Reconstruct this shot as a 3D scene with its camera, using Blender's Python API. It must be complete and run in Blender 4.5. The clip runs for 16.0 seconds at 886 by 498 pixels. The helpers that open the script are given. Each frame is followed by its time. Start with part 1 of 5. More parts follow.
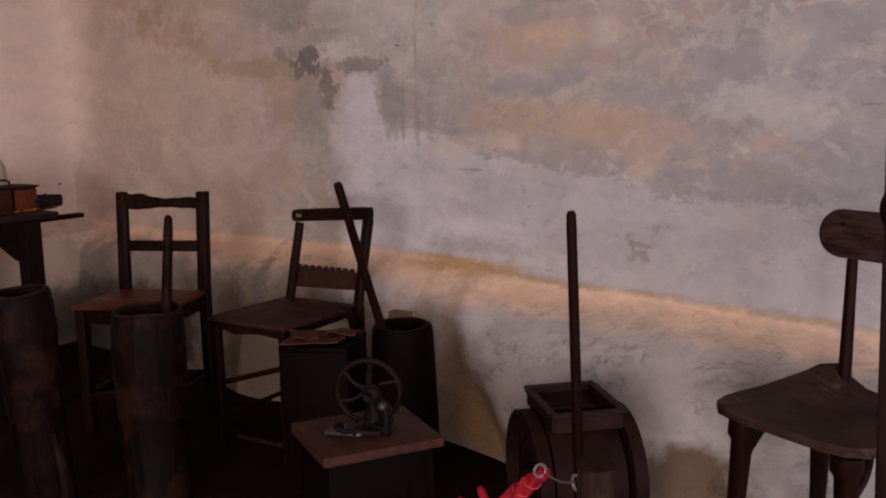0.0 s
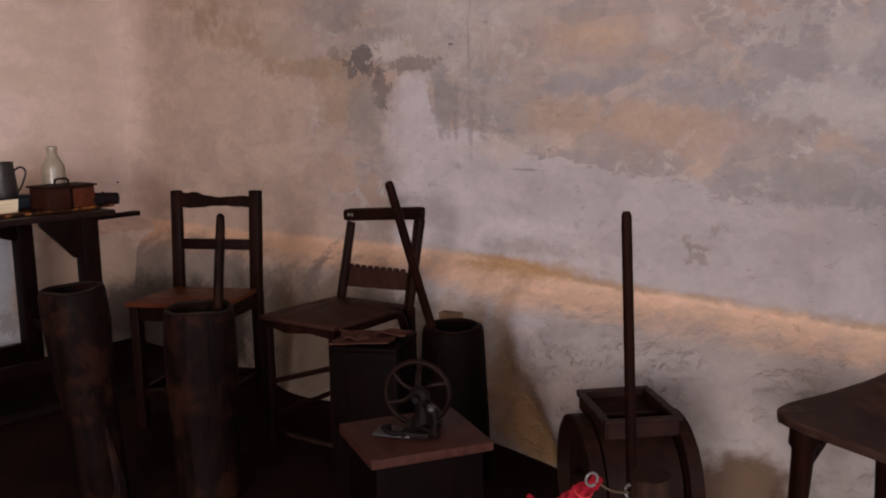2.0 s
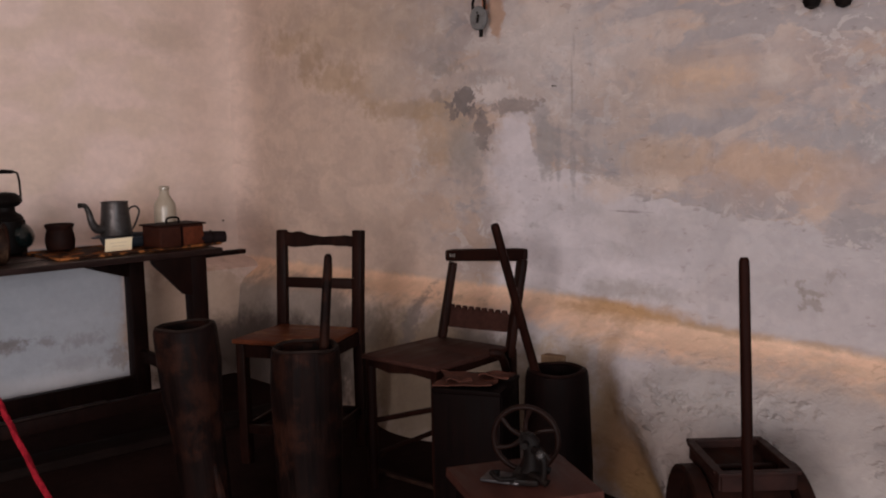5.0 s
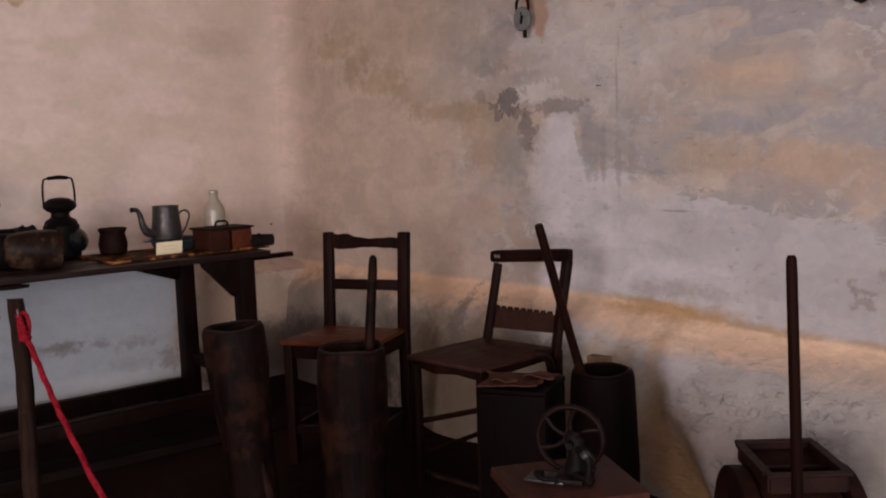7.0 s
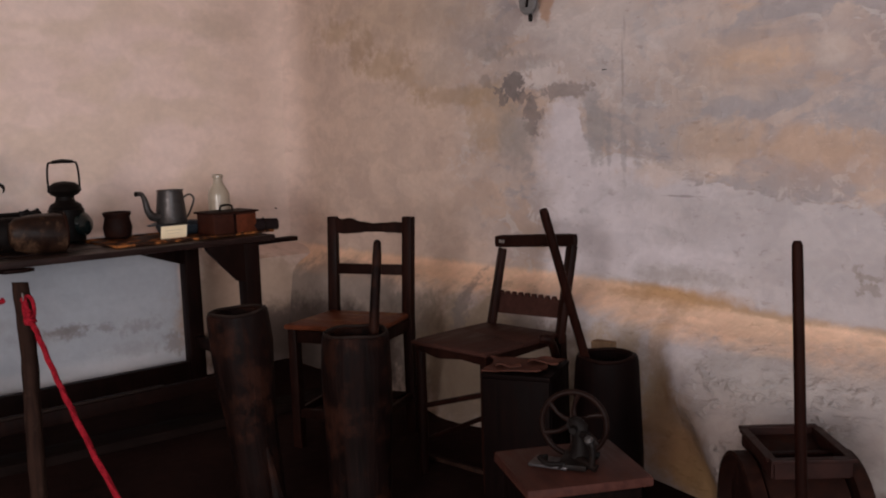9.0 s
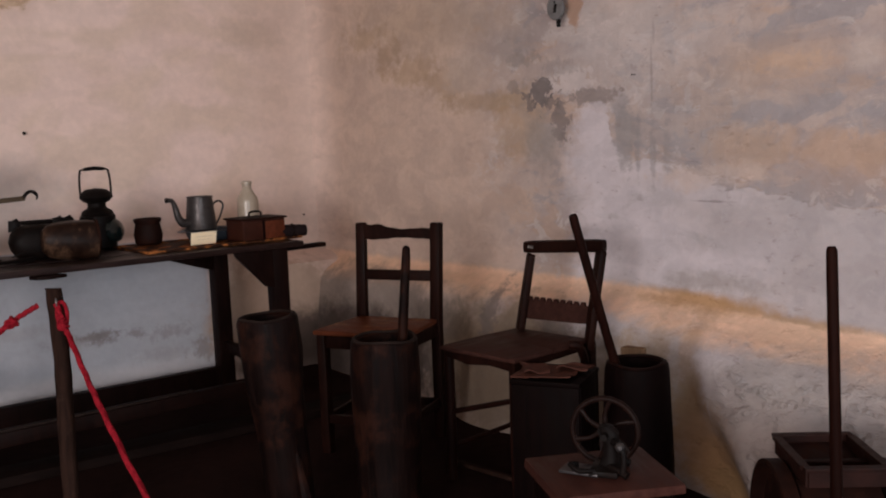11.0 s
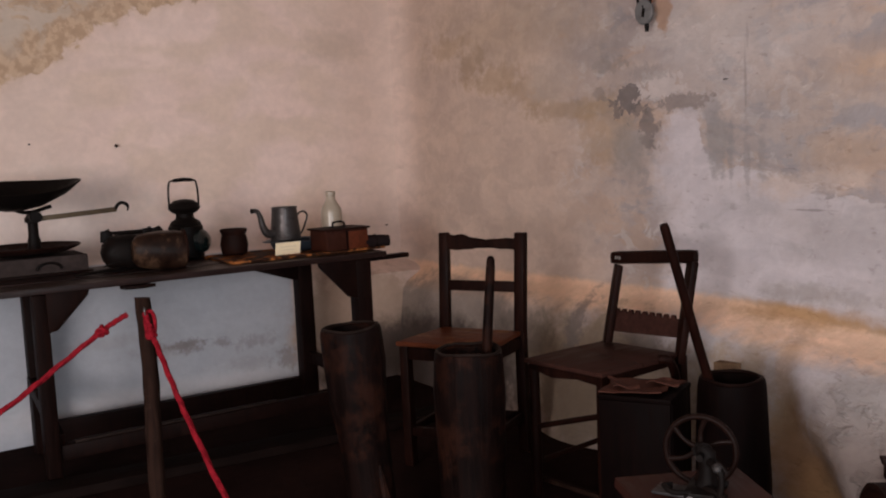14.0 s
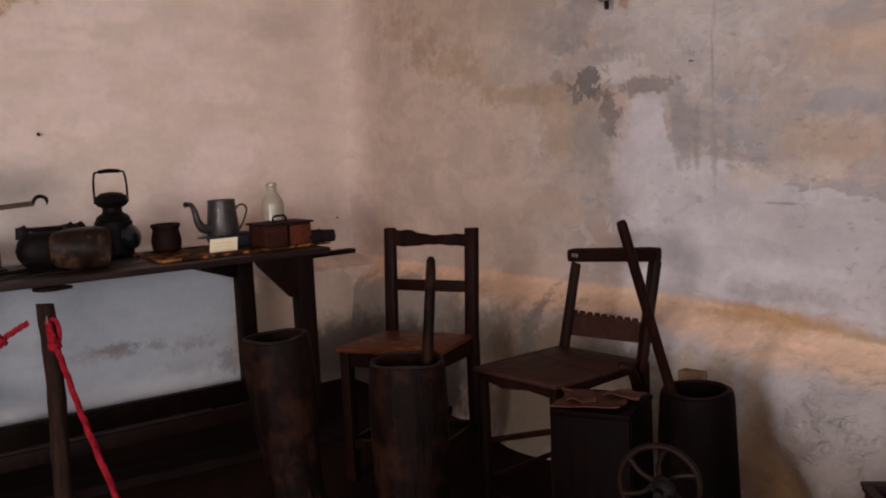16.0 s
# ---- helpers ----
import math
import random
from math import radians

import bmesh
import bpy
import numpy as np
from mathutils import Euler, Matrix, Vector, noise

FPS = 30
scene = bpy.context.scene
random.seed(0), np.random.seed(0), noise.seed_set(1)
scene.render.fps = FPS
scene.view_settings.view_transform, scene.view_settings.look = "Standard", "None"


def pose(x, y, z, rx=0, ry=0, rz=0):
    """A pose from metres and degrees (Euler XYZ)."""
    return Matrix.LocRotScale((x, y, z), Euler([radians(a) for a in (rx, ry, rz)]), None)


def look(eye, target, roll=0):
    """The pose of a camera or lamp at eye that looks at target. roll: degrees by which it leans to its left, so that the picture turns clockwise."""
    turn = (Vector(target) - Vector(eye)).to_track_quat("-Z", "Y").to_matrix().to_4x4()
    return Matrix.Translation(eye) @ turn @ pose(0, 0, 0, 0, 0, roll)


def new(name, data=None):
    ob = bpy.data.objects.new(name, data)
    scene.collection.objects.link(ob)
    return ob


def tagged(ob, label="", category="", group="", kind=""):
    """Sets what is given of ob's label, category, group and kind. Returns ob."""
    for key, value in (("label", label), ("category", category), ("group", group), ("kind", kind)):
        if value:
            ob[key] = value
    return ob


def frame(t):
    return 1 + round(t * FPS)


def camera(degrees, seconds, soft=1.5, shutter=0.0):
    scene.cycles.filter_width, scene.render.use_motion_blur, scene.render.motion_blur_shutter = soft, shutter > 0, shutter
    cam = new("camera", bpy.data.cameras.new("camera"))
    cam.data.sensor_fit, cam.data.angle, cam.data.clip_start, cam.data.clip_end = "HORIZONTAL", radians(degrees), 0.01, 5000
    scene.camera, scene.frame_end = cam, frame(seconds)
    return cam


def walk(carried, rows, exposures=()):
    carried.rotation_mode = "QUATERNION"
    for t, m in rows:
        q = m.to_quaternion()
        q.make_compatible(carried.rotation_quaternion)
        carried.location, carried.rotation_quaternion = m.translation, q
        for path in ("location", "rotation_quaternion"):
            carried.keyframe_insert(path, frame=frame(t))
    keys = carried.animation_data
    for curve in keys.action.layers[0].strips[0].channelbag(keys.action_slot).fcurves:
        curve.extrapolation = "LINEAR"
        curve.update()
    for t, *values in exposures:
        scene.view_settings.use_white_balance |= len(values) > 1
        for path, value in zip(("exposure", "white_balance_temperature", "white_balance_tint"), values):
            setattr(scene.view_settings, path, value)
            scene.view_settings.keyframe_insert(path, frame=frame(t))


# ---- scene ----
cam = camera(50.9, 16.0, soft=2.0)
PATH = [
    (0, (0.017, 0.147, 1.283), (-1.221, 1.686, 0.97), -1.3),
    (0.5, (0.022, 0.161, 1.275), (-1.253, 1.672, 0.975), -1.5),
    (1, (0.018, 0.178, 1.274), (-1.27, 1.677, 0.964), -1.6),
    (1.5, (0.008, 0.183, 1.275), (-1.298, 1.665, 0.964), -1.6),
    (2, (-0.005, 0.181, 1.274), (-1.33, 1.647, 0.966), -1.3),
    (2.5, (-0.02, 0.171, 1.279), (-1.369, 1.616, 0.978), -1.2),
    (3, (-0.032, 0.166, 1.281), (-1.403, 1.593, 0.991), -1.2),
    (3.5, (-0.051, 0.153, 1.293), (-1.442, 1.563, 1.017), -1.6),
    (4, (-0.055, 0.145, 1.293), (-1.471, 1.535, 1.041), -1.5),
    (6.5, (-0.037, 0.146, 1.286), (-1.559, 1.426, 1.075), -1.9),
    (7, (-0.035, 0.15, 1.284), (-1.569, 1.415, 1.069), -2.1),
    (7.5, (-0.033, 0.154, 1.282), (-1.572, 1.412, 1.057), -2.1),
    (8, (-0.033, 0.154, 1.282), (-1.571, 1.412, 1.05), -2.0),
    (8.5, (-0.035, 0.157, 1.28), (-1.574, 1.412, 1.043), -2.0),
    (9, (-0.039, 0.154, 1.283), (-1.577, 1.408, 1.036), -2.0),
    (11.5, (-0.047, 0.146, 1.284), (-1.636, 1.338, 1.06), -2.3),
    (12, (-0.048, 0.144, 1.286), (-1.657, 1.313, 1.071), -2.3),
    (12.5, (-0.052, 0.139, 1.283), (-1.682, 1.28, 1.077), -2.3),
    (13, (-0.058, 0.149, 1.284), (-1.705, 1.264, 1.076), -2.6),
    (13.5, (-0.063, 0.155, 1.282), (-1.726, 1.246, 1.08), -2.3),
    (14, (-0.105, 0.173, 1.275), (-1.781, 1.246, 1.073), -2.7),
    (14.5, (-0.188, 0.223, 1.266), (-1.873, 1.28, 1.056), -2.1),
    (15, (-0.262, 0.272, 1.273), (-1.954, 1.316, 1.053), -2.3),
    (15.5, (-0.293, 0.314, 1.277), (-1.955, 1.404, 1.047), -2.9),
    (16, (-0.317, 0.451, 1.274), (-1.959, 1.57, 1.043), -2.8),
]
walk(cam, [(t, look(eye, target, roll)) for t, eye, target, roll in PATH],
     exposures=[(0.0, -0.16, 6520, 16), (2.0, -0.10, 6500, 15), (4.0, -0.05, 6440, 13), (7.0, -0.05, 6370, 11), (12.0, 0.02, 6380, 11), (15.0, 0.05, 6360, 10), (16.0, 0.0, 6360, 10)])

# ---- light ----
FLOOR = -0.10
world = bpy.data.worlds.new("world")
scene.world = world
world.use_nodes = True
sky = world.node_tree.nodes.new("ShaderNodeTexSky")
sky.sky_type, sky.sun_disc = "NISHITA", False
sky.sun_elevation, sky.sun_rotation = radians(48), radians(100)
back = world.node_tree.nodes["Background"]
back.inputs[1].default_value = 0.1
world.node_tree.links.new(sky.outputs[0], back.inputs[0])


def area_lamp(name, eye, target, width, height, watts, colour):
    data = bpy.data.lights.new(name, "AREA")
    data.shape, data.size, data.size_y, data.energy, data.color = "RECTANGLE", width, height, watts, colour
    ob = new(name, data)
    ob.matrix_world = look(eye, target)
    return ob


# daylight through the wide doorway assumed in the unseen south wall
area_lamp("daylight_south", (1.4, -4.56, 1.35), (-2.4, 2.6, 1.1), 3.2, 2.4, 385, (1.0, 0.89, 0.86))
# cooler fill lamp added in an assumed east doorway, to soften the shadows
area_lamp("fill_east", (3.36, -0.3, 1.12), (-4.5, 1.6, 0.9), 2.4, 2.1, 158, (0.90, 0.95, 1.0))


# ---- materials ----
class Mat:
    """A node material with a Principled shader and a few shorthands."""

    def __init__(self, name, rough=0.7, metal=0.0, spec=0.5):
        self.mat = bpy.data.materials.new(name)
        self.mat.use_nodes = True
        self.nt = self.mat.node_tree
        self.bsdf = self.nt.nodes["Principled BSDF"]
        self.bsdf.inputs["Roughness"].default_value = rough
        self.bsdf.inputs["Metallic"].default_value = metal
        self.bsdf.inputs["Specular IOR Level"].default_value = spec

    def node(self, kind, **sets):
        n = self.nt.nodes.new(kind)
        for key, value in sets.items():
            n.inputs[key].default_value = value
        return n

    def link(self, a, b):
        self.nt.links.new(a, b)

    def coords(self, kind="Object"):
        return self.nt.nodes.new("ShaderNodeTexCoord").outputs[kind]

    def world_place(self):
        return self.nt.nodes.new("ShaderNodeNewGeometry").outputs["Position"]

    def stretched(self, vec, scale):
        n = self.nt.nodes.new("ShaderNodeMapping")
        n.inputs["Scale"].default_value = scale
        self.link(vec, n.inputs["Vector"])
        return n.outputs[0]

    def noise(self, vec, scale, detail=6.0, rough=0.6, bend=0.0):
        n = self.node("ShaderNodeTexNoise", Scale=scale, Detail=detail, Roughness=rough, Distortion=bend)
        self.link(vec, n.inputs["Vector"])
        return n.outputs["Fac"]

    def math(self, op, a, b, clamp=False):
        n = self.nt.nodes.new("ShaderNodeMath")
        n.operation, n.use_clamp = op, clamp
        for socket, v in zip(n.inputs, (a, b)):
            if isinstance(v, (int, float)):
                socket.default_value = v
            else:
                self.link(v, socket)
        return n.outputs[0]

    def spread(self, fac, lo, hi, to_lo=0.0, to_hi=1.0):
        n = self.node("ShaderNodeMapRange", **{"From Min": lo, "From Max": hi, "To Min": to_lo, "To Max": to_hi})
        n.interpolation_type = "SMOOTHSTEP"
        self.link(fac, n.inputs["Value"])
        return n.outputs[0]

    def mix(self, fac, a, b, blend="MIX"):
        n = self.nt.nodes.new("ShaderNodeMix")
        n.data_type, n.blend_type = "RGBA", blend
        for socket, v in ((n.inputs["Factor"], fac), (n.inputs["A"], a), (n.inputs["B"], b)):
            if isinstance(v, tuple):
                socket.default_value = (*v, 1)
            elif isinstance(v, (int, float)):
                socket.default_value = v
            else:
                self.link(v, socket)
        return n.outputs["Result"]

    def axes(self, vec):
        n = self.nt.nodes.new("ShaderNodeSeparateXYZ")
        self.link(vec, n.inputs[0])
        return n.outputs

    def line(self, value, points):
        """The height of a drawn line over value, point by point."""
        lo, hi = points[0][0], points[-1][0]
        low, high = min(q for _, q in points), max(q for _, q in points)
        n = self.nt.nodes.new("ShaderNodeValToRGB")
        n.color_ramp.interpolation = "LINEAR"
        e = n.color_ramp.elements
        while len(e) < len(points):
            e.new(0.5)
        for k, (a, q) in zip(e, points):
            k.position, k.color = (a - lo) / (hi - lo), ((q - low) / (high - low),) * 3 + (1,)
        self.link(self.math("DIVIDE", self.math("SUBTRACT", value, lo), hi - lo), n.inputs[0])
        return self.math("ADD", self.math("MULTIPLY", n.outputs[0], high - low), low)

    def colour(self, out):
        if isinstance(out, tuple):
            self.bsdf.inputs["Base Color"].default_value = (*out, 1)
        else:
            self.link(out, self.bsdf.inputs["Base Color"])

    def roughness(self, out):
        self.link(out, self.bsdf.inputs["Roughness"])

    def bump(self, height, strength, distance=0.01):
        n = self.node("ShaderNodeBump", Strength=strength, Distance=distance)
        self.link(height, n.inputs["Height"])
        self.link(n.outputs[0], self.bsdf.inputs["Normal"])


def wood(name, dark, light, rough=0.6, grain=(30, 30, 3), wear=None, spec=0.035, patches=13.0, worn=0.58, relief=0.35):
    m = Mat(name, rough, spec=spec)
    c = m.coords()
    fibre = m.noise(m.stretched(c, grain), 1.6, 8, 0.65)
    cloud = m.noise(c, 7.0, 5)
    col = m.mix(m.spread(fibre, 0.3, 0.7), dark, light)
    col = m.mix(m.spread(cloud, 0.35, 0.75, 0.0, 0.55), col, tuple(0.55 * v for v in dark))
    if wear:
        col = m.mix(m.spread(m.noise(c, patches, 7, 0.7), worn, worn + 0.13, 0.0, 0.75), col, wear)
    m.colour(col)
    m.roughness(m.spread(fibre, 0.2, 0.8, rough - 0.12, min(1.0, rough + 0.18)))
    m.bump(fibre, relief, 0.004 if relief < 0.5 else 0.009)
    return m.mat


def metal(name, dark, rust, rough=0.5, metallic=0.6, amount=0.5, spec=0.13):
    m = Mat(name, rough, metallic, spec)
    c = m.coords()
    n = m.noise(c, 22.0, 8, 0.7)
    big = m.noise(c, 5.0, 4)
    col = m.mix(m.spread(m.math("ADD", n, m.math("MULTIPLY", big, 0.6)), 0.95 - 0.3 * amount, 1.1, 0.0, 0.9), dark, rust)
    m.colour(col)
    m.roughness(m.spread(n, 0.3, 0.75, rough - 0.12, rough + 0.25))
    m.bump(n, 0.3, 0.003)
    return m.mat


def plaster(name, base, tints, blobs, axis, relief=0.35, coat=None):
    """Old lime plaster. tints: colours drifting over it; blobs: stains and other colour patches, some of them painted
    shade, as (centre along the wall, height, half width, half height, softness, raggedness, strength, colour).
    """
    m = Mat(name, 0.9, spec=0.2)
    p = m.world_place()
    fine, mid, big, drift = m.noise(p, 26.0, 6, 0.6), m.noise(p, 8.0, 6, 0.6, 0.4), m.noise(p, 2.6, 5, 0.55), m.noise(p, 1.1, 3, 0.5)
    shreds = m.noise(m.stretched(p, (5.0, 5.0, 9.0)), 1.0, 9, 0.72)
    col = m.mix(m.spread(big, 0.3, 0.7), base, tints[0])
    col = m.mix(m.spread(mid, 0.52, 0.7, 0.0, 0.6), col, tints[1])
    col = m.mix(m.spread(drift, 0.5, 0.7, 0.0, 0.5), col, tints[2])
    if coat:
        col = coat(m, p, col)
    edge = m.math("SUBTRACT", m.math("ADD", m.math("MULTIPLY", mid, 0.9), m.math("ADD", m.math("MULTIPLY", shreds, 0.6), m.math("MULTIPLY", fine, 0.45))), 0.975)
    tiny = m.noise(p, 21.0, 7, 0.66, 0.3)
    crumbs = m.math("SUBTRACT", m.math("ADD", m.math("MULTIPLY", tiny, 2.2), m.math("MULTIPLY", fine, 0.4)), 1.3)
    for along, up, wide, high, soft, ragged, strength, colour, *square in blobs:
        at = m.nt.nodes.new("ShaderNodeVectorMath")
        at.operation = "SUBTRACT"
        at.inputs[1].default_value = (along, 0, up) if axis == 0 else (0, along, up)
        m.link(p, at.inputs[0])
        sized = m.nt.nodes.new("ShaderNodeVectorMath")
        sized.operation = "MULTIPLY"
        sized.inputs[1].default_value = (1 / wide, 0, 1 / high) if axis == 0 else (0, 1 / wide, 1 / high)
        m.link(at.outputs[0], sized.inputs[0])
        far = m.nt.nodes.new("ShaderNodeVectorMath")
        far.operation = "LENGTH"
        for _ in range(4 if square else 0):
            twice = m.nt.nodes.new("ShaderNodeVectorMath")
            twice.operation = "MULTIPLY"
            m.link(sized.outputs[0], twice.inputs[0])
            m.link(sized.outputs[0], twice.inputs[1])
            sized = twice
        m.link(sized.outputs[0], far.inputs[0])
        reach = m.math("ADD", far.outputs["Value"], m.math("MULTIPLY", crumbs if min(wide, high) < 0.07 and max(wide, high) < 0.2 else edge, ragged))
        col = m.mix(m.spread(reach, 1 + soft, 1 - soft, 0.0, strength), col, colour)
    # brush sweeps, grime and chips at the small scale
    sweep = m.noise(m.stretched(p, (1.0, 1.0, 1.6)), 5.5, 6, 0.58, 0.6)
    d = 0.05 if relief > 0.5 else 0.03
    col = m.mix(m.spread(sweep, 0.42, 0.60), m.mix(1.0, col, (1 - d, 1 - d, 1 - 0.95 * d), "MULTIPLY"), m.mix(1.0, col, (1 + d, 1 + 0.95 * d, 1 + 0.9 * d), "MULTIPLY"))
    col = m.mix(m.spread(fine, 0.3, 0.75, 0.0, 1.0), m.mix(1.0, col, (0.965, 0.962, 0.962), "MULTIPLY"), m.mix(1.0, col, (1.03, 1.028, 1.026), "MULTIPLY"))
    col = m.mix(m.spread(shreds, 0.61, 0.69, 0.0, 0.35 if relief > 0.5 else 0.12), col, m.mix(1.0, col, (0.78, 0.74, 0.72), "MULTIPLY"))
    m.colour(col)
    height = m.math("ADD", m.math("MULTIPLY", mid, 0.7), m.math("ADD", m.math("MULTIPLY", fine, 0.3), m.math("MULTIPLY", shreds, 0.4)))
    pits = m.spread(m.noise(m.stretched(p, (1.0, 1.0, 1.5)), 24.0, 4, 0.55, 0.3), 0.68, 0.80)
    if relief > 0.5:
        # flaked chips, gathered in patches
        peel = m.spread(m.axes(p)[0], -3.45, -2.95)
        chips = m.math("MULTIPLY", peel, m.spread(m.noise(m.stretched(p, (1.0, 1.0, 2.2)), 17.0, 6, 0.62, 0.4), 0.60, 0.635))
        chips = m.math("MULTIPLY", chips, m.spread(m.noise(p, 2.3, 4, 0.6), 0.44, 0.60))
        col = m.mix(m.math("MULTIPLY", chips, 0.5), col, m.mix(1.0, col, (0.72, 0.68, 0.66), "MULTIPLY"))
        flakes = m.math("MULTIPLY", m.spread(m.noise(m.stretched(p, (1.3, 1.0, 2.6)), 13.0, 7, 0.66, 0.5), 0.59, 0.62), m.math("MULTIPLY", peel, m.spread(m.noise(p, 1.9, 4, 0.6, 0.2), 0.42, 0.60)))
        col = m.mix(m.math("MULTIPLY", flakes, 0.55), col, m.mix(1.0, col, (1.22, 1.20, 1.19), "MULTIPLY"))
        pits = m.math("ADD", pits, m.math("SUBTRACT", m.math("MULTIPLY", chips, 0.4), m.math("MULTIPLY", flakes, 0.5)))
    m.colour(m.mix(m.math("MULTIPLY", pits, 0.3 * min(1.0, relief), True), col, m.mix(1.0, col, (0.66, 0.62, 0.62), "MULTIPLY")))
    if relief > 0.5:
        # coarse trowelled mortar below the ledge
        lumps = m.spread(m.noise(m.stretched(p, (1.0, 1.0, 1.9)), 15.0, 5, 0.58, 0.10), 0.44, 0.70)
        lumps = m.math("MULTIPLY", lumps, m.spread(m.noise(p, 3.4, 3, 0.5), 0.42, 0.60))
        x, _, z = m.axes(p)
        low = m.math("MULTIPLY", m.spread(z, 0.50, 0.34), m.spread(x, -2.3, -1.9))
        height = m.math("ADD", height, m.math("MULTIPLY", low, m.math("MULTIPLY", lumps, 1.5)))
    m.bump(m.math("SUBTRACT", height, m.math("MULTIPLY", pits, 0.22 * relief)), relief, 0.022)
    return m.mat


GREY, BEIGE, WHITE = (0.365, 0.312, 0.300), (0.57, 0.432, 0.352), (0.515, 0.468, 0.478)
OCHRE, PINK, DARK, AMBER_LIT, SLATE = (0.38, 0.265, 0.16), (0.41, 0.285, 0.225), (0.17, 0.145, 0.14), (0.80, 0.525, 0.36), (0.295, 0.275, 0.285)

WHITE_LINE = [(-3.20, 1.20), (-3.13, 1.38), (-2.92, 1.385), (-2.88, 1.25), (-2.78, 1.17), (-2.63, 1.14), (-2.35, 1.11), (-2.20, 1.07), (-2.0, 1.02), (-1.68, 0.96), (-1.46, 0.92), (-1.25, 0.965), (-1.06, 0.915), (-0.9, 0.925), (-0.7, 1.0), (0.5, 1.02)]


LEDGE = [(-5.75, 0.600), (-4.9, 0.590), (-3.8, 0.605), (-2.8, 0.612), (-2.45, 0.598), (-2.2, 0.568), (-1.9, 0.550), (-1.5, 0.545), (-1.1, 0.530), (-0.8, 0.515), (0.5, 0.47)]


def north_coat(m, p, col):
    """A grey and ochre wash in long soft drifts, a plain beige stretch by the corner, bare white plaster below a ragged line."""
    x, _, z = m.axes(p)
    drift = m.noise(m.stretched(p, (0.75, 1.0, 1.9)), 2.3, 4, 0.5, 0.5)
    band = m.noise(m.stretched(p, (0.8, 1.0, 1.9)), 4.6, 8, 0.62, 0.6)
    blush = m.noise(m.stretched(p, (0.9, 1.3, 1.7)), 3.3, 7, 0.6, 0.5)
    scum = m.noise(m.stretched(p, (1.0, 1.0, 1.4)), 10.0, 7, 0.62, 0.6)
    where = m.noise(m.stretched(p, (1.0, 1.6, 1.5)), 1.7, 3, 0.5)
    col = m.mix(m.spread(drift, 0.38, 0.62), GREY, (0.435, 0.352, 0.315))
    lean = m.math("MULTIPLY", m.math("ADD", x, 2.5), 0.085)
    col = m.mix(m.spread(m.math("ADD", band, lean), 0.495, 0.565, 0.0, 0.75), col, SLATE)
    col = m.mix(m.spread(blush, 0.52, 0.60, 0.0, 0.6), col, (0.45, 0.325, 0.25))
    col = m.mix(m.math("MULTIPLY", m.spread(scum, 0.54, 0.565, 0.0, 0.7), m.spread(where, 0.45, 0.58)), col, (0.495, 0.44, 0.425))
    col = m.mix(m.math("MULTIPLY", m.spread(scum, 0.43, 0.405, 0.0, 0.5), m.spread(where, 0.52, 0.42)), col, (0.30, 0.272, 0.268))
    # plain beige by the corner
    slant = m.math("MULTIPLY", m.math("MAXIMUM", m.math("SUBTRACT", z, 1.35), 0.0), 0.7)
    at = m.math("ADD", m.math("ADD", x, slant), m.math("MULTIPLY", m.math("SUBTRACT", drift, 0.5), 1.1))
    tone = m.mix(m.spread(blush, 0.4, 0.62), BEIGE, (0.51, 0.39, 0.325))
    col = m.mix(m.spread(at, -3.25, -3.95, 0.0, 0.92), col, tone)
    # bare white plaster
    rag = m.math("ADD", m.math("MULTIPLY", m.math("SUBTRACT", band, 0.5), 0.30), m.math("MULTIPLY", m.math("SUBTRACT", scum, 0.5), 0.22))
    over = m.math("ADD", m.math("SUBTRACT", z, m.line(x, WHITE_LINE)), rag)
    bare = m.math("MULTIPLY", m.spread(over, 0.007, -0.010, 0.0, 0.93), m.spread(m.math("ADD", x, m.math("MULTIPLY", rag, 1.2)), -3.24, -2.98))
    white = m.mix(m.spread(m.math("ADD", x, m.math("MULTIPLY", m.math("SUBTRACT", drift, 0.5), 2.0)), -2.95, -1.9), (0.555, 0.508, 0.53), (0.42, 0.380, 0.385))
    white = m.mix(m.spread(band, 0.56, 0.68, 0.0, 0.5), white, (0.40, 0.365, 0.365))
    col = m.mix(bare, col, white)
    # a warm wash over the ledge, lightened for the light it catches, under a brown line
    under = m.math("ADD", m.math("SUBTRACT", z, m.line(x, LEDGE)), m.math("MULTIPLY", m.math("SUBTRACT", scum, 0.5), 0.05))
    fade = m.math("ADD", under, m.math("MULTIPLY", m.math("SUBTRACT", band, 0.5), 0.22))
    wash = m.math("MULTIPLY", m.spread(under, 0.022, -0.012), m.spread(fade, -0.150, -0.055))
    col = m.mix(m.math("MULTIPLY", wash, 0.85), col, m.mix(m.spread(blush, 0.40, 0.62), AMBER_LIT, (0.70, 0.47, 0.32)))
    rim = m.math("MULTIPLY", m.spread(under, 0.035, 0.008), m.spread(under, -0.014, 0.004))
    rim = m.math("MULTIPLY", rim, m.math("MULTIPLY", m.spread(x, -2.9, -2.4, 0.1, 0.7), m.spread(band, 0.38, 0.58, 0.35, 1.0)))
    return m.mix(rim, col, (0.34, 0.215, 0.115))


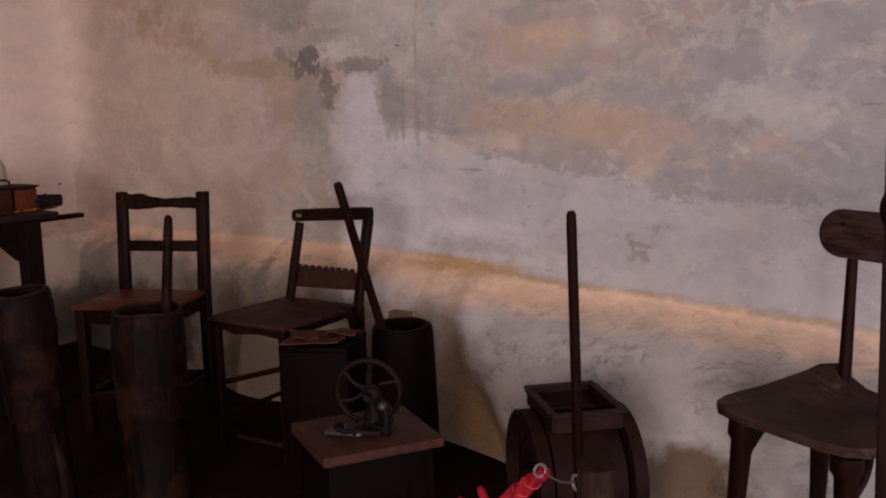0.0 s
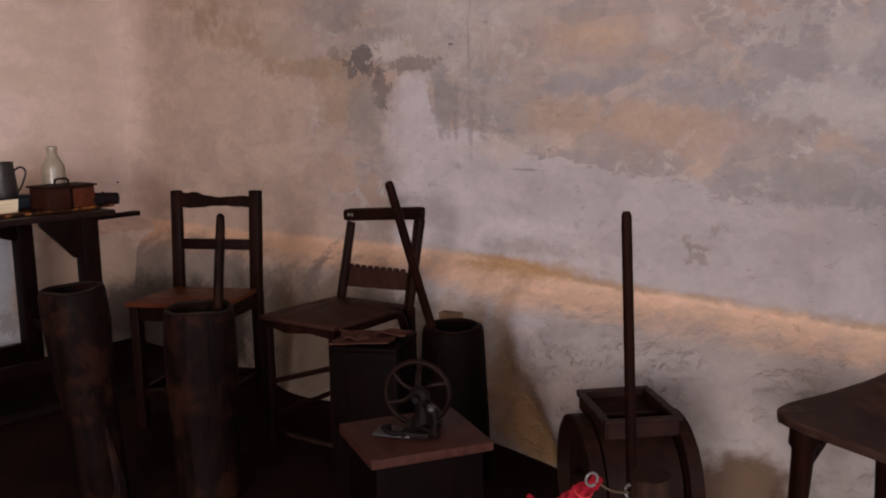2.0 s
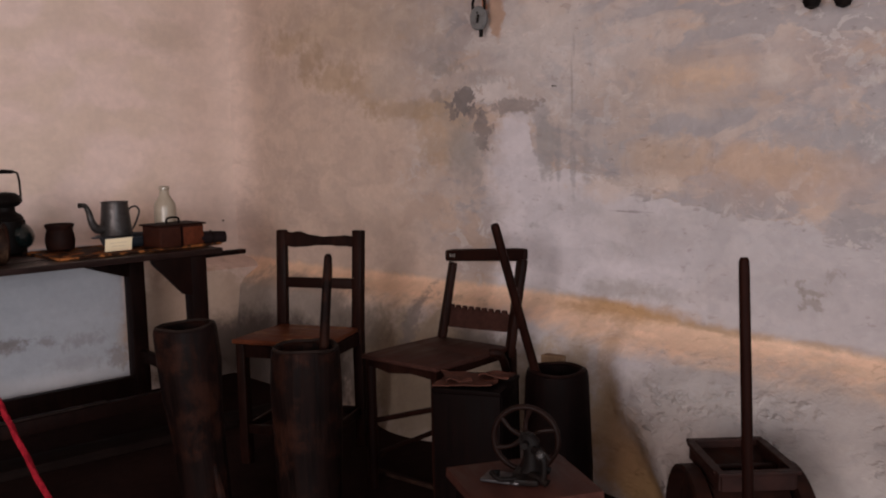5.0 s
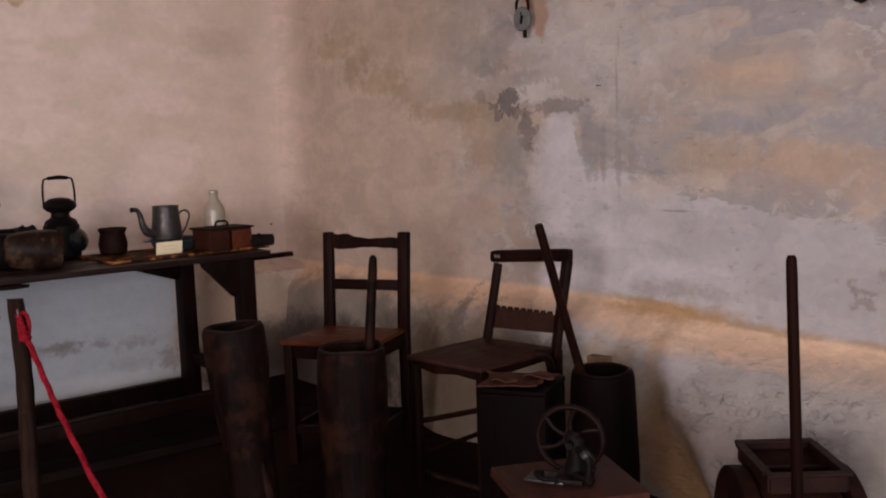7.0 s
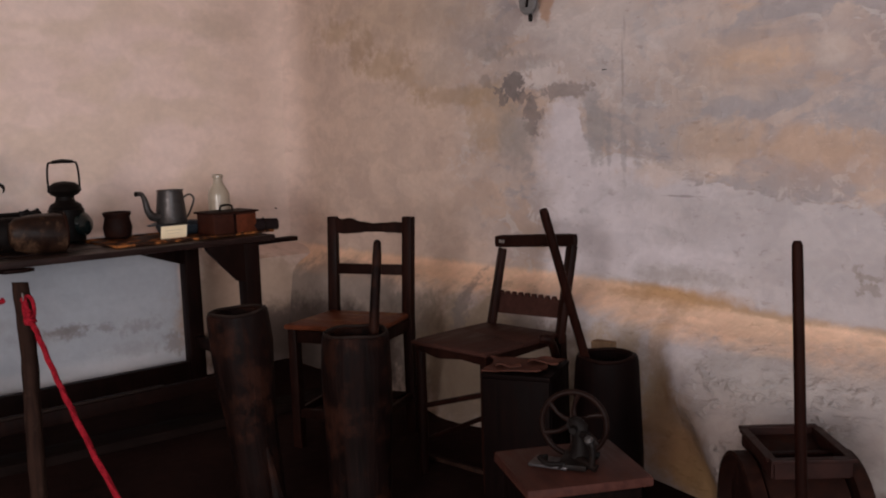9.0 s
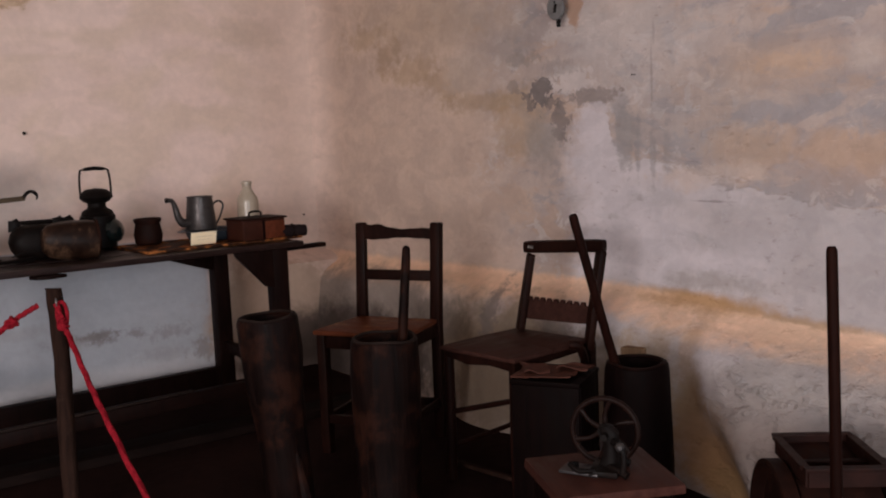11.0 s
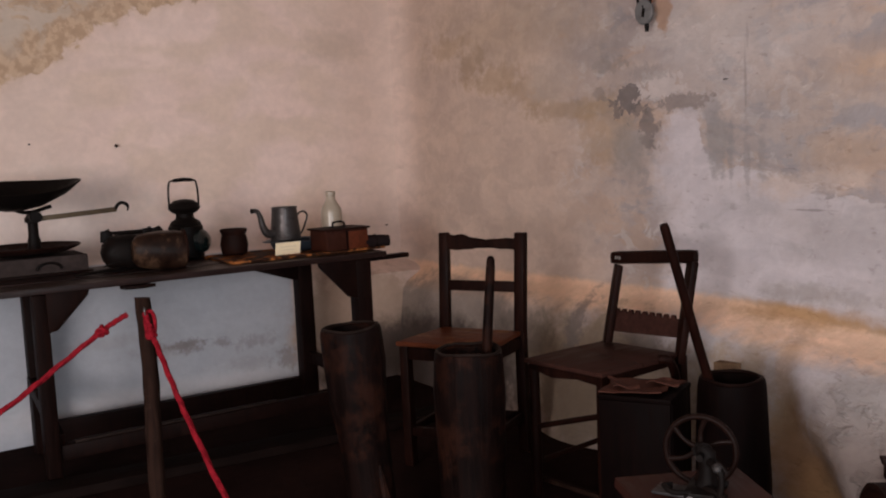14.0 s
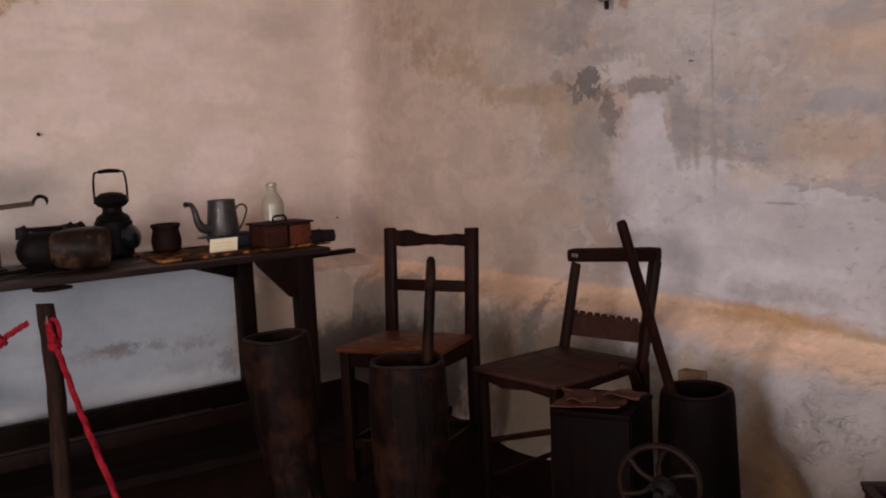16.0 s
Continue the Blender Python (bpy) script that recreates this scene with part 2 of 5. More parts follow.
def west_coat(m, p, col):
    """Soft warm drifts; a brown-edged damp patch with pale salts inside, high up."""
    _, y, z = m.axes(p)
    drift = m.noise(m.stretched(p, (1.0, 0.8, 1.5)), 2.4, 4, 0.5, 0.5)
    rough_edge = m.noise(p, 7.0, 6, 0.6, 0.6)
    col = m.mix(m.spread(drift, 0.42, 0.60, 0.0, 0.75), col, (0.665, 0.525, 0.435))
    col = m.mix(m.spread(m.math("ADD", y, m.math("MULTIPLY", drift, 0.8)), 2.0, 1.3, 0.0, 0.7), col, (0.64, 0.512, 0.445))
    over = m.math("ADD", m.math("SUBTRACT", z, m.line(y, [(0.2, 1.64), (0.97, 1.75), (1.14, 1.79), (1.25, 1.92), (1.5, 2.06), (1.62, 2.13), (2.05, 2.23), (2.4, 2.34)])), m.math("MULTIPLY", m.math("SUBTRACT", rough_edge, 0.5), 0.26))
    col = m.mix(m.spread(over, -0.10, 0.10, 0.0, 0.35), col, (0.55, 0.41, 0.30))
    col = m.mix(m.spread(over, 0.0, 0.03, 0.0, 0.8), col, m.mix(m.spread(m.noise(p, 19.0, 5, 0.6), 0.42, 0.58), (0.40, 0.27, 0.165), (0.54, 0.385, 0.255)))
    salts = m.mix(m.spread(rough_edge, 0.44, 0.56), (0.44, 0.345, 0.265), (0.53, 0.45, 0.385))
    # darker beige towards the corner, its soft shade put into the colour
    col = m.mix(m.spread(m.math("ADD", y, m.math("MULTIPLY", drift, 0.4)), 2.75, 3.35, 0.0, 0.8), col, (0.60, 0.462, 0.395))
    return m.mix(m.math("MULTIPLY", m.spread(over, 0.10, 0.28), m.spread(rough_edge, 0.40, 0.58, 0.15, 0.85)), col, salts)


PLASTER_NORTH = plaster("stained_plaster_north", GREY, ((0.41, 0.33, 0.295), SLATE, (0.43, 0.365, 0.34)), [
    (-5.62, 1.45, 0.36, 1.6, 0.5, 0.25, 0.8, (0.70, 0.545, 0.475)),
    (-4.82, 1.90, 0.20, 0.07, 0.5, 2.8, 0.48, OCHRE),
    (-4.62, 1.78, 0.14, 0.09, 0.5, 2.8, 0.5, (0.32, 0.215, 0.125)),
    (-4.32, 1.68, 0.24, 0.07, 0.5, 2.8, 0.48, OCHRE),
    (-4.05, 1.60, 0.20, 0.09, 0.5, 2.8, 0.48, OCHRE),
    (-3.80, 1.47, 0.28, 0.05, 0.5, 2.8, 0.5, (0.34, 0.235, 0.14)),
    (-3.50, 1.38, 0.16, 0.16, 0.5, 2.8, 0.42, OCHRE),
    (-4.20, 1.95, 0.65, 0.20, 0.8, 2.4, 0.5, (0.42, 0.315, 0.23)),
    (-3.55, 1.72, 0.22, 0.08, 0.5, 2.4, 0.5, (0.29, 0.25, 0.235)),
    (-2.72, 1.66, 0.42, 0.24, 0.7, 1.6, 0.6, (0.51, 0.46, 0.45)),
    (-2.95, 1.80, 0.30, 0.12, 0.5, 2.0, 0.5, (0.53, 0.46, 0.43)),
    (-3.83, 1.64, 0.26, 0.10, 0.4, 2.4, 0.7, (0.47, 0.38, 0.33)),
    (-3.13, 1.53, 0.14, 0.060, 0.14, 2.0, 0.85, (0.53, 0.47, 0.455)),
    (-1.70, 1.15, 0.42, 0.10, 0.9, 2.0, 0.55, PINK),
    (-1.85, 1.52, 0.50, 0.08, 0.9, 2.4, 0.45, PINK),
    (-1.48, 1.28, 0.22, 0.08, 0.6, 2.4, 0.55, SLATE),
    (-1.05, 1.02, 0.32, 0.09, 0.5, 2.4, 0.6, SLATE),
    (-1.05, 1.26, 0.24, 0.07, 0.25, 3.4, 0.6, (0.44, 0.41, 0.405)),
    (-1.28, 1.52, 0.14, 0.05, 0.3, 3.4, 0.55, (0.44, 0.40, 0.385)),
    (-2.45, 1.33, 0.30, 0.18, 0.7, 1.8, 0.4, (0.32, 0.30, 0.305)),
    (-1.75, 1.20, 0.24, 0.07, 0.5, 1.8, 0.7, (0.44, 0.31, 0.23)),
    (-2.20, 1.20, 0.20, 0.07, 0.5, 1.8, 0.6, (0.45, 0.33, 0.25)),
    (-2.03, 1.52, 0.14, 0.03, 0.5, 2.0, 0.75, (0.52, 0.35, 0.24)),
    (-2.12, 1.50, 0.32, 0.10, 0.7, 1.8, 0.5, (0.47, 0.36, 0.29)),
    (-1.38, 1.28, 0.16, 0.05, 0.35, 2.2, 0.75, (0.285, 0.262, 0.262)),
    (-1.62, 1.30, 0.12, 0.06, 0.4, 2.2, 0.6, (0.30, 0.275, 0.28)),
    (-1.22, 1.25, 0.12, 0.055, 0.5, 2.6, 0.6, (0.47, 0.42, 0.405)),
    (-1.00, 1.20, 0.12, 0.072, 0.45, 3.0, 0.6, (0.48, 0.43, 0.415)),
    (-1.04, 1.45, 0.075, 0.072, 0.5, 3.2, 0.45, (0.47, 0.42, 0.40)),
    (-1.72, 1.52, 0.075, 0.072, 0.6, 3.0, 0.45, (0.48, 0.42, 0.39)),
    (-1.15, 0.98, 0.26, 0.06, 0.4, 1.8, 0.7, (0.295, 0.272, 0.268)),
    (-3.325, 1.485, 0.068, 0.066, 0.10, 1.9, 0.95, (0.17, 0.145, 0.14)),
    (-3.41, 1.445, 0.035, 0.035, 0.15, 2.6, 0.75, DARK),
    (-3.27, 1.44, 0.060, 0.032, 0.15, 2.4, 0.7, DARK),
    (-3.20, 1.36, 0.055, 0.10, 0.3, 2.0, 0.75, DARK),
    (-2.99, 1.45, 0.15, 0.036, 0.14, 1.8, 0.85, (0.27, 0.225, 0.21)),
    (-2.99, 1.30, 0.12, 0.10, 0.2, 2.6, 0.75, (0.55, 0.50, 0.52)),
    (-2.92, 1.16, 0.20, 0.10, 0.5, 2.2, 0.7, (0.55, 0.50, 0.52)),
    (-2.79, 1.26, 0.080, 0.14, 0.30, 2.4, 0.7, (0.28, 0.26, 0.255)),
    (-3.32, 1.25, 0.10, 0.12, 0.5, 1.8, 0.65, (0.27, 0.24, 0.22)),
    (-1.56, 0.735, 0.050, 0.014, 0.5, 3.0, 0.6, (0.24, 0.20, 0.17)),
    (-1.50, 0.80, 0.022, 0.020, 0.6, 4.0, 0.4, (0.22, 0.18, 0.15)),
    (-1.62, 0.77, 0.020, 0.016, 0.6, 5.5, 0.5, (0.22, 0.18, 0.15)),
    (-1.57, 0.69, 0.028, 0.018, 0.6, 5.5, 0.5, (0.22, 0.18, 0.15)),
    (-2.36, 1.10, 0.26, 0.050, 0.5, 2.6, 0.65, (0.52, 0.42, 0.37)),
    (-2.73, 1.20, 0.016, 0.10, 0.5, 1.6, 0.6, (0.27, 0.25, 0.25)),
    (-2.65, 1.19, 0.014, 0.12, 0.5, 1.6, 0.5, (0.27, 0.25, 0.25)),
    (-2.57, 1.22, 0.020, 0.10, 0.5, 1.6, 0.5, (0.28, 0.26, 0.26)),
    (-3.52, 1.53, 0.040, 0.030, 0.3, 2.5, 0.6, (0.25, 0.21, 0.19)),
    (-3.46, 1.66, 0.10, 0.030, 0.3, 2.5, 0.5, (0.27, 0.235, 0.215)),
    (-3.22, 1.60, 0.10, 0.035, 0.4, 2.2, 0.5, (0.28, 0.25, 0.24)),
    (-2.34, 0.995, 0.085, 0.004, 0.5, 1.2, 0.5, DARK),
    (-2.652, 1.52, 0.006, 0.115, 0.6, 1.2, 0.35, DARK),
    (-2.640, 1.70, 0.006, 0.060, 0.6, 1.2, 0.25, DARK),
    (-3.095, 1.875, 0.050, 0.110, 0.3, 0.9, 0.85, (0.38, 0.235, 0.16)),
    (-2.36, 0.585, 0.28, 0.034, 0.7, 1.6, 0.85, (0.40, 0.235, 0.11)),
    (-2.34, 0.665, 0.20, 0.035, 0.6, 2.6, 0.6, (0.31, 0.275, 0.255)),
    (-1.30, 0.20, 1.10, 0.27, 0.3, 0.9, 0.8, (0.40, 0.352, 0.328)),
    (-2.325, 0.40, 0.050, 0.14, 0.6, 0.9, 0.55, (0.38, 0.25, 0.15)),
    (-2.27, 0.22, 0.075, 0.11, 0.6, 0.9, 0.95, (0.28, 0.175, 0.095)),
    (-2.15, 0.07, 0.105, 0.09, 0.6, 0.9, 0.85, (0.34, 0.215, 0.11)),
    (-2.02, -0.04, 0.11, 0.07, 0.6, 0.9, 0.85, (0.40, 0.25, 0.12)),
    (-2.10, 0.00, 0.16, 0.10, 0.6, 1.2, 0.85, (0.46, 0.29, 0.13)),
    # wall foot behind the chairs and by the corner: darker browns and greys
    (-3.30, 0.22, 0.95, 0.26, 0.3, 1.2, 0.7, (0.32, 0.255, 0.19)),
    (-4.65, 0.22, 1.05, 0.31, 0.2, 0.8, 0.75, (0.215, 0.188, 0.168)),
    # near-black patch: shade of the wall foot behind the chair, painted in
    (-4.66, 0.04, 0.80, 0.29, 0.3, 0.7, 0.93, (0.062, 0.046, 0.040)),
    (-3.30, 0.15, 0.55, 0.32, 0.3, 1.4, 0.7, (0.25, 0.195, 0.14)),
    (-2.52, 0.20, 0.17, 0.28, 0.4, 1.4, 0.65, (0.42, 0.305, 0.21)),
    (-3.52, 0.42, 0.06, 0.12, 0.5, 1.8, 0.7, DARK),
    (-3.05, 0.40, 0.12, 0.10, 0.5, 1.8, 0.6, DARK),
    (-2.19, 0.08, 0.19, 0.15, 0.5, 1.3, 0.6, (0.46, 0.285, 0.165)),
    (-2.02, -0.03, 0.17, 0.07, 0.5, 1.4, 0.7, (0.44, 0.28, 0.14)),
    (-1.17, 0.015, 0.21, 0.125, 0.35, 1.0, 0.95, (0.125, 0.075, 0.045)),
    (-1.55, 0.25, 0.20, 0.10, 0.8, 1.8, 0.5, (0.30, 0.28, 0.285)),
    (-0.95, 0.32, 0.30, 0.07, 0.8, 1.4, 0.5, (0.30, 0.28, 0.28)),
    (-1.85, 0.38, 0.20, 0.07, 0.8, 1.4, 0.45, (0.30, 0.28, 0.27)),
], 0, 0.6, coat=north_coat)

PLASTER_WEST = plaster("pink_plaster_west", (0.735, 0.57, 0.51), ((0.765, 0.605, 0.54), (0.685, 0.53, 0.465), (0.775, 0.625, 0.575)), [
    (2.85, 2.00, 0.20, 0.10, 0.6, 1.6, 0.35, (0.46, 0.36, 0.29)),
    (1.15, 1.02, 0.45, 0.22, 0.7, 1.0, 0.6, (0.66, 0.59, 0.56)),
    (2.62, 0.80, 0.24, 0.10, 0.7, 1.0, 0.6, (0.40, 0.28, 0.17)),
    (0.20, 0.10, 2.17, 0.655, 0.2, 0.2, 1.0, (0.385, 0.395, 0.43), 1),
    (1.55, 0.03, 0.85, 0.07, 0.6, 1.0, 0.4, (0.62, 0.58, 0.57)),
    (1.70, 0.285, 0.085, 0.026, 0.7, 2.0, 0.85, (0.17, 0.145, 0.14)),
    (1.58, 0.275, 0.15, 0.035, 0.8, 2.0, 0.45, (0.27, 0.25, 0.25)),
    (1.90, 0.28, 0.055, 0.022, 0.6, 2.0, 0.6, (0.20, 0.18, 0.17)),
    (2.10, 0.255, 0.12, 0.03, 0.8, 2.4, 0.5, (0.24, 0.22, 0.22)),
    (2.29, 0.13, 0.06, 0.05, 0.6, 2.2, 0.65, (0.23, 0.195, 0.18)),
    (1.25, 0.36, 0.22, 0.03, 0.8, 2.4, 0.35, (0.30, 0.28, 0.28)),
    (2.05, 0.13, 0.16, 0.03, 0.8, 2.4, 0.35, (0.30, 0.28, 0.28)),
    # browner wall foot beyond the table end
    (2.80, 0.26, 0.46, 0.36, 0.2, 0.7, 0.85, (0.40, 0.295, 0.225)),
    # shade low in the corner, painted on as a near-black patch
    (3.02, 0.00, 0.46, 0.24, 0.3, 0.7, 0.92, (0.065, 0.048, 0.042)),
], 1, 0.2, coat=west_coat)

PLASTER_PLAIN = plaster("limewash_plaster", (0.50, 0.42, 0.37), ((0.47, 0.38, 0.33), (0.42, 0.35, 0.31), (0.53, 0.46, 0.42)), [], 0)


def floor_material():
    m = Mat("dark_earth_floor", 0.95, spec=0.03)
    p = m.world_place()
    n, b = m.noise(p, 18.0, 8, 0.7), m.noise(p, 2.2, 5)
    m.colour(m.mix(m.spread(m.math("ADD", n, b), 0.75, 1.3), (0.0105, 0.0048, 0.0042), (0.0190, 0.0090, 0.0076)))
    m.bump(n, 0.5, 0.012)
    return m.mat


EARTH = floor_material()
DARK_WOOD = wood("dark_stained_wood", (0.0050, 0.0018, 0.0014), (0.0115, 0.0041, 0.0030), 0.5, spec=0.06)
BLACK_WOOD = wood("blackened_old_wood", (0.0026, 0.0011, 0.0010), (0.0056, 0.0023, 0.0020), 0.55, spec=0.03)
TABLE_TOP = wood("worn_table_top", (0.0095, 0.0040, 0.0034), (0.0230, 0.0098, 0.0082), 0.42, (26, 2.5, 26), spec=0.2)
CHAIR_WOOD = wood("old_chair_wood", (0.0068, 0.0021, 0.0014), (0.0175, 0.0055, 0.0035), 0.48, spec=0.06)
RED_SEAT = wood("worn_reddish_seat", (0.072, 0.02, 0.01), (0.13, 0.038, 0.018), 0.42, (3, 26, 26), wear=(0.32, 0.17, 0.06), patches=6.0, worn=0.555)
BROWN_SEAT = wood("brown_seat_boards", (0.029, 0.0118, 0.0092), (0.05, 0.0215, 0.0168), 0.5, (26, 3, 26))
GREY_WOOD = wood("weathered_grey_wood", (0.0026, 0.0010, 0.0008), (0.0085, 0.0034, 0.0027), 0.55, (26, 26, 1.6), wear=(0.022, 0.0074, 0.0043), spec=0.055, patches=5.0, worn=0.47, relief=0.6)
POLE_WOOD = wood("turned_brown_pole", (0.0075, 0.0022, 0.0015), (0.016, 0.0048, 0.0031), 0.5, (40, 40, 2))
HOPPER_WOOD = wood("reddish_hopper_wood", (0.0130, 0.0048, 0.0037), (0.0270, 0.0098, 0.0074), 0.5, (12, 12, 12), spec=0.08)
POST_WOOD = wood("rough_branch_post", (0.0120, 0.0060, 0.0046), (0.032, 0.0165, 0.0120), 0.75, (34, 34, 3), wear=(0.048, 0.028, 0.021), patches=9.0, worn=0.54, relief=0.6)
SEAT_GREY = wood("grey_brown_plywood", (0.021, 0.0100, 0.0080), (0.064, 0.034, 0.0270), 0.5, (5, 30, 30), wear=(0.105, 0.062, 0.050), patches=7.0, worn=0.57)
ORANGE_BOX = wood("orange_varnished_wood", (0.060, 0.0145, 0.0065), (0.115, 0.028, 0.012), 0.4, (3, 24, 24), spec=0.12)
BOX_BROWN = wood("dark_varnished_box_wood", (0.026, 0.0075, 0.0045), (0.050, 0.0145, 0.0085), 0.4, (3, 24, 24), spec=0.12)
PALE_WOOD = wood("pale_cut_wood", (0.14, 0.085, 0.05), (0.2, 0.13, 0.08), 0.7)
SLAB_WOOD = wood("reddish_base_board", (0.0370, 0.0140, 0.0110), (0.0640, 0.0250, 0.0190), 0.42, (4, 26, 26))
RUST_TRAY = wood("rusty_mottled_tray", (0.016, 0.007, 0.005), (0.035, 0.014, 0.008), 0.6, (9, 9, 9), wear=(0.42, 0.15, 0.045), patches=15.0, worn=0.49)
LEATHER = wood("cracked_brown_leather", (0.055, 0.021, 0.015), (0.098, 0.040, 0.029), 0.55, (8, 8, 8))
CLOTH = wood("dark_rolled_cloth", (0.01, 0.0065, 0.007), (0.02, 0.013, 0.013), 0.9, (12, 12, 12))
GOURD = wood("scuffed_brown_gourd", (0.0075, 0.0036, 0.0026), (0.024, 0.0105, 0.0062), 0.4, (6, 9, 9), wear=(0.085, 0.046, 0.027), spec=0.12, patches=8.0, worn=0.52)
RIM_WOOD = wood("worn_rim_wood", (0.012, 0.0075, 0.0062), (0.026, 0.0175, 0.015), 0.55, (14, 14, 14))
IRON = metal("black_cast_iron", (0.0048, 0.0033, 0.0030), (0.0085, 0.0040, 0.0026), 0.5, 0.0, 0.4, 0.08)
RUSTY = metal("rusted_brown_iron", (0.0105, 0.0036, 0.0026), (0.0250, 0.0080, 0.0048), 0.62, 0.0, 0.8, 0.08)
GREY_TIN = metal("dull_grey_tinware", (0.060, 0.054, 0.053), (0.024, 0.019, 0.017), 0.38, 0.6, 0.55)
BLUE_TIN = metal("blue_grey_enamel", (0.045, 0.053, 0.066), (0.05, 0.045, 0.045), 0.4, 0.2, 0.4)
STEEL = metal("worn_steel", (0.155, 0.15, 0.15), (0.065, 0.054, 0.048), 0.4, 0.3, 0.5)
POLISHED_IRON = metal("handled_brown_iron", (0.0075, 0.0030, 0.0022), (0.0160, 0.0056, 0.0034), 0.45, 0.0, 0.6, 0.07)
WORN_PLATE = metal("worn_dark_steel", (0.050, 0.046, 0.048), (0.026, 0.019, 0.016), 0.35, 0.5, 0.5)
BRASS = metal("dull_brass", (0.085, 0.062, 0.040), (0.045, 0.032, 0.024), 0.5, 0.4, 0.5)
GREY_BOARD = wood("greyish_painted_board", (0.034, 0.025, 0.0235), (0.052, 0.039, 0.036), 0.7, (4, 20, 20))


def simple(name, a, b, rough, scale=20.0, bump=0.2, spec=0.5):
    m = Mat(name, rough, spec=spec)
    c = m.coords()
    n = m.noise(c, scale, 6)
    m.colour(m.mix(m.spread(n, 0.3, 0.7), a, b))
    m.bump(n, bump, 0.003)
    return m.mat


ROPE_RED = simple("red_cord", (0.145, 0.004, 0.010), (0.26, 0.011, 0.020), 0.9, 60, spec=0.08)
ROPE_PALE = simple("faded_red_thread", (0.30, 0.018, 0.024), (0.36, 0.035, 0.04), 0.8, 60, spec=0.1)
STONEWARE = simple("cream_stoneware", (0.285, 0.235, 0.18), (0.38, 0.32, 0.25), 0.28, 9, 0.05)
CARD = simple("cream_card", (0.84, 0.70, 0.47), (0.88, 0.75, 0.52), 0.85, 15, 0.05)
INK = simple("faded_print", (0.66, 0.55, 0.37), (0.70, 0.58, 0.40), 0.9, 15, 0.0)
CHALK = simple("chalk_mark", (0.20, 0.18, 0.17), (0.30, 0.28, 0.26), 0.9, 40, 0.0)
LAMP_GLASS = simple("dark_lantern_glass", (0.006, 0.010, 0.010), (0.012, 0.020, 0.018), 0.25, 8, 0.0)


# ---- mesh helpers ----
def part(name, bm, material, parent=None, label="", smooth=True):
    me = bpy.data.meshes.new(name)
    bmesh.ops.recalc_face_normals(bm, faces=bm.faces)
    bm.to_mesh(me)
    bm.free()
    me.materials.append(material)
    if smooth:
        me.shade_smooth()
        me.set_sharp_from_angle(angle=radians(38))
    ob = new(name, me)
    if parent:
        ob.parent = parent
    if label:
        ob["label"] = label
    return ob


def thing(name, m, label, category, group="", kind=""):
    ob = new(name)
    ob.empty_display_size = 0.1
    ob.matrix_world = m
    return tagged(ob, label, category, group, kind)


def box(size, at=(0, 0, 0), turn=(0, 0, 0), bevel=0.004, bm=None, warp=0.0):
    bm = bm or bmesh.new()
    made = bmesh.ops.create_cube(bm, size=1.0, matrix=pose(*at, *turn) @ Matrix.Diagonal((*size, 1)))
    verts = made["verts"]
    if warp:
        for v in verts:
            v.co += Vector((random.uniform(-1, 1), random.uniform(-1, 1), random.uniform(-1, 1))) * warp
    if bevel:
        edges = list({e for v in verts for e in v.link_edges})
        bmesh.ops.bevel(bm, geom=edges, offset=bevel, segments=2, affect="EDGES", profile=0.6)
    return bm


def beam(p0, p1, wide, deep, bevel=0.004, roll=0.0, bm=None, warp=0.0):
    """A squared timber between two points."""
    p0, p1 = Vector(p0), Vector(p1)
    m = look(p0, p1, roll)
    bm = bm or bmesh.new()
    made = bmesh.ops.create_cube(bm, size=1.0, matrix=m @ Matrix.Translation((0, 0, -(p1 - p0).length / 2)) @ Matrix.Diagonal((wide, deep, (p1 - p0).length, 1)))
    for v in made["verts"]:
        v.co += Vector((random.uniform(-1, 1), random.uniform(-1, 1), random.uniform(-1, 1))) * warp
    edges = list({e for v in made["verts"] for e in v.link_edges})
    if bevel:
        bmesh.ops.bevel(bm, geom=edges, offset=bevel, segments=2, affect="EDGES", profile=0.6)
    return bm


def rings(rows, bm=None, closed=False, caps=True):
    """Skin rings of points into a tube."""
    bm = bm or bmesh.new()
    vs = [[bm.verts.new(p) for p in row] for row in rows]
    n = len(vs[0])
    pairs = list(zip(vs, vs[1:])) + ([(vs[-1], vs[0])] if closed else [])
    for a, b in pairs:
        for k in range(n):
            bm.faces.new((a[k], a[(k + 1) % n], b[(k + 1) % n], b[k]))
    if caps and not closed:
        bm.faces.new(vs[0][::-1])
        bm.faces.new(vs[-1])
    return bm


def lathe(profile, seg=28, m=None, bm=None, wobble=0.0, closed=False, oval=1.0):
    """Turn a profile of (radius, height) round z; wobble roughens it."""
    m = m or Matrix()
    rows = []
    for r, z in profile:
        row = []
        for k in range(seg):
            a = 2 * math.pi * k / seg
            q = r * (1 + wobble * noise.noise(Vector((math.cos(a) * 1.6, math.sin(a) * 1.6, z * 5 + r))))
            row.append(m @ Vector((q * math.cos(a), q * oval * math.sin(a), z)))
        rows.append(row)
    return rings(rows, bm, closed)


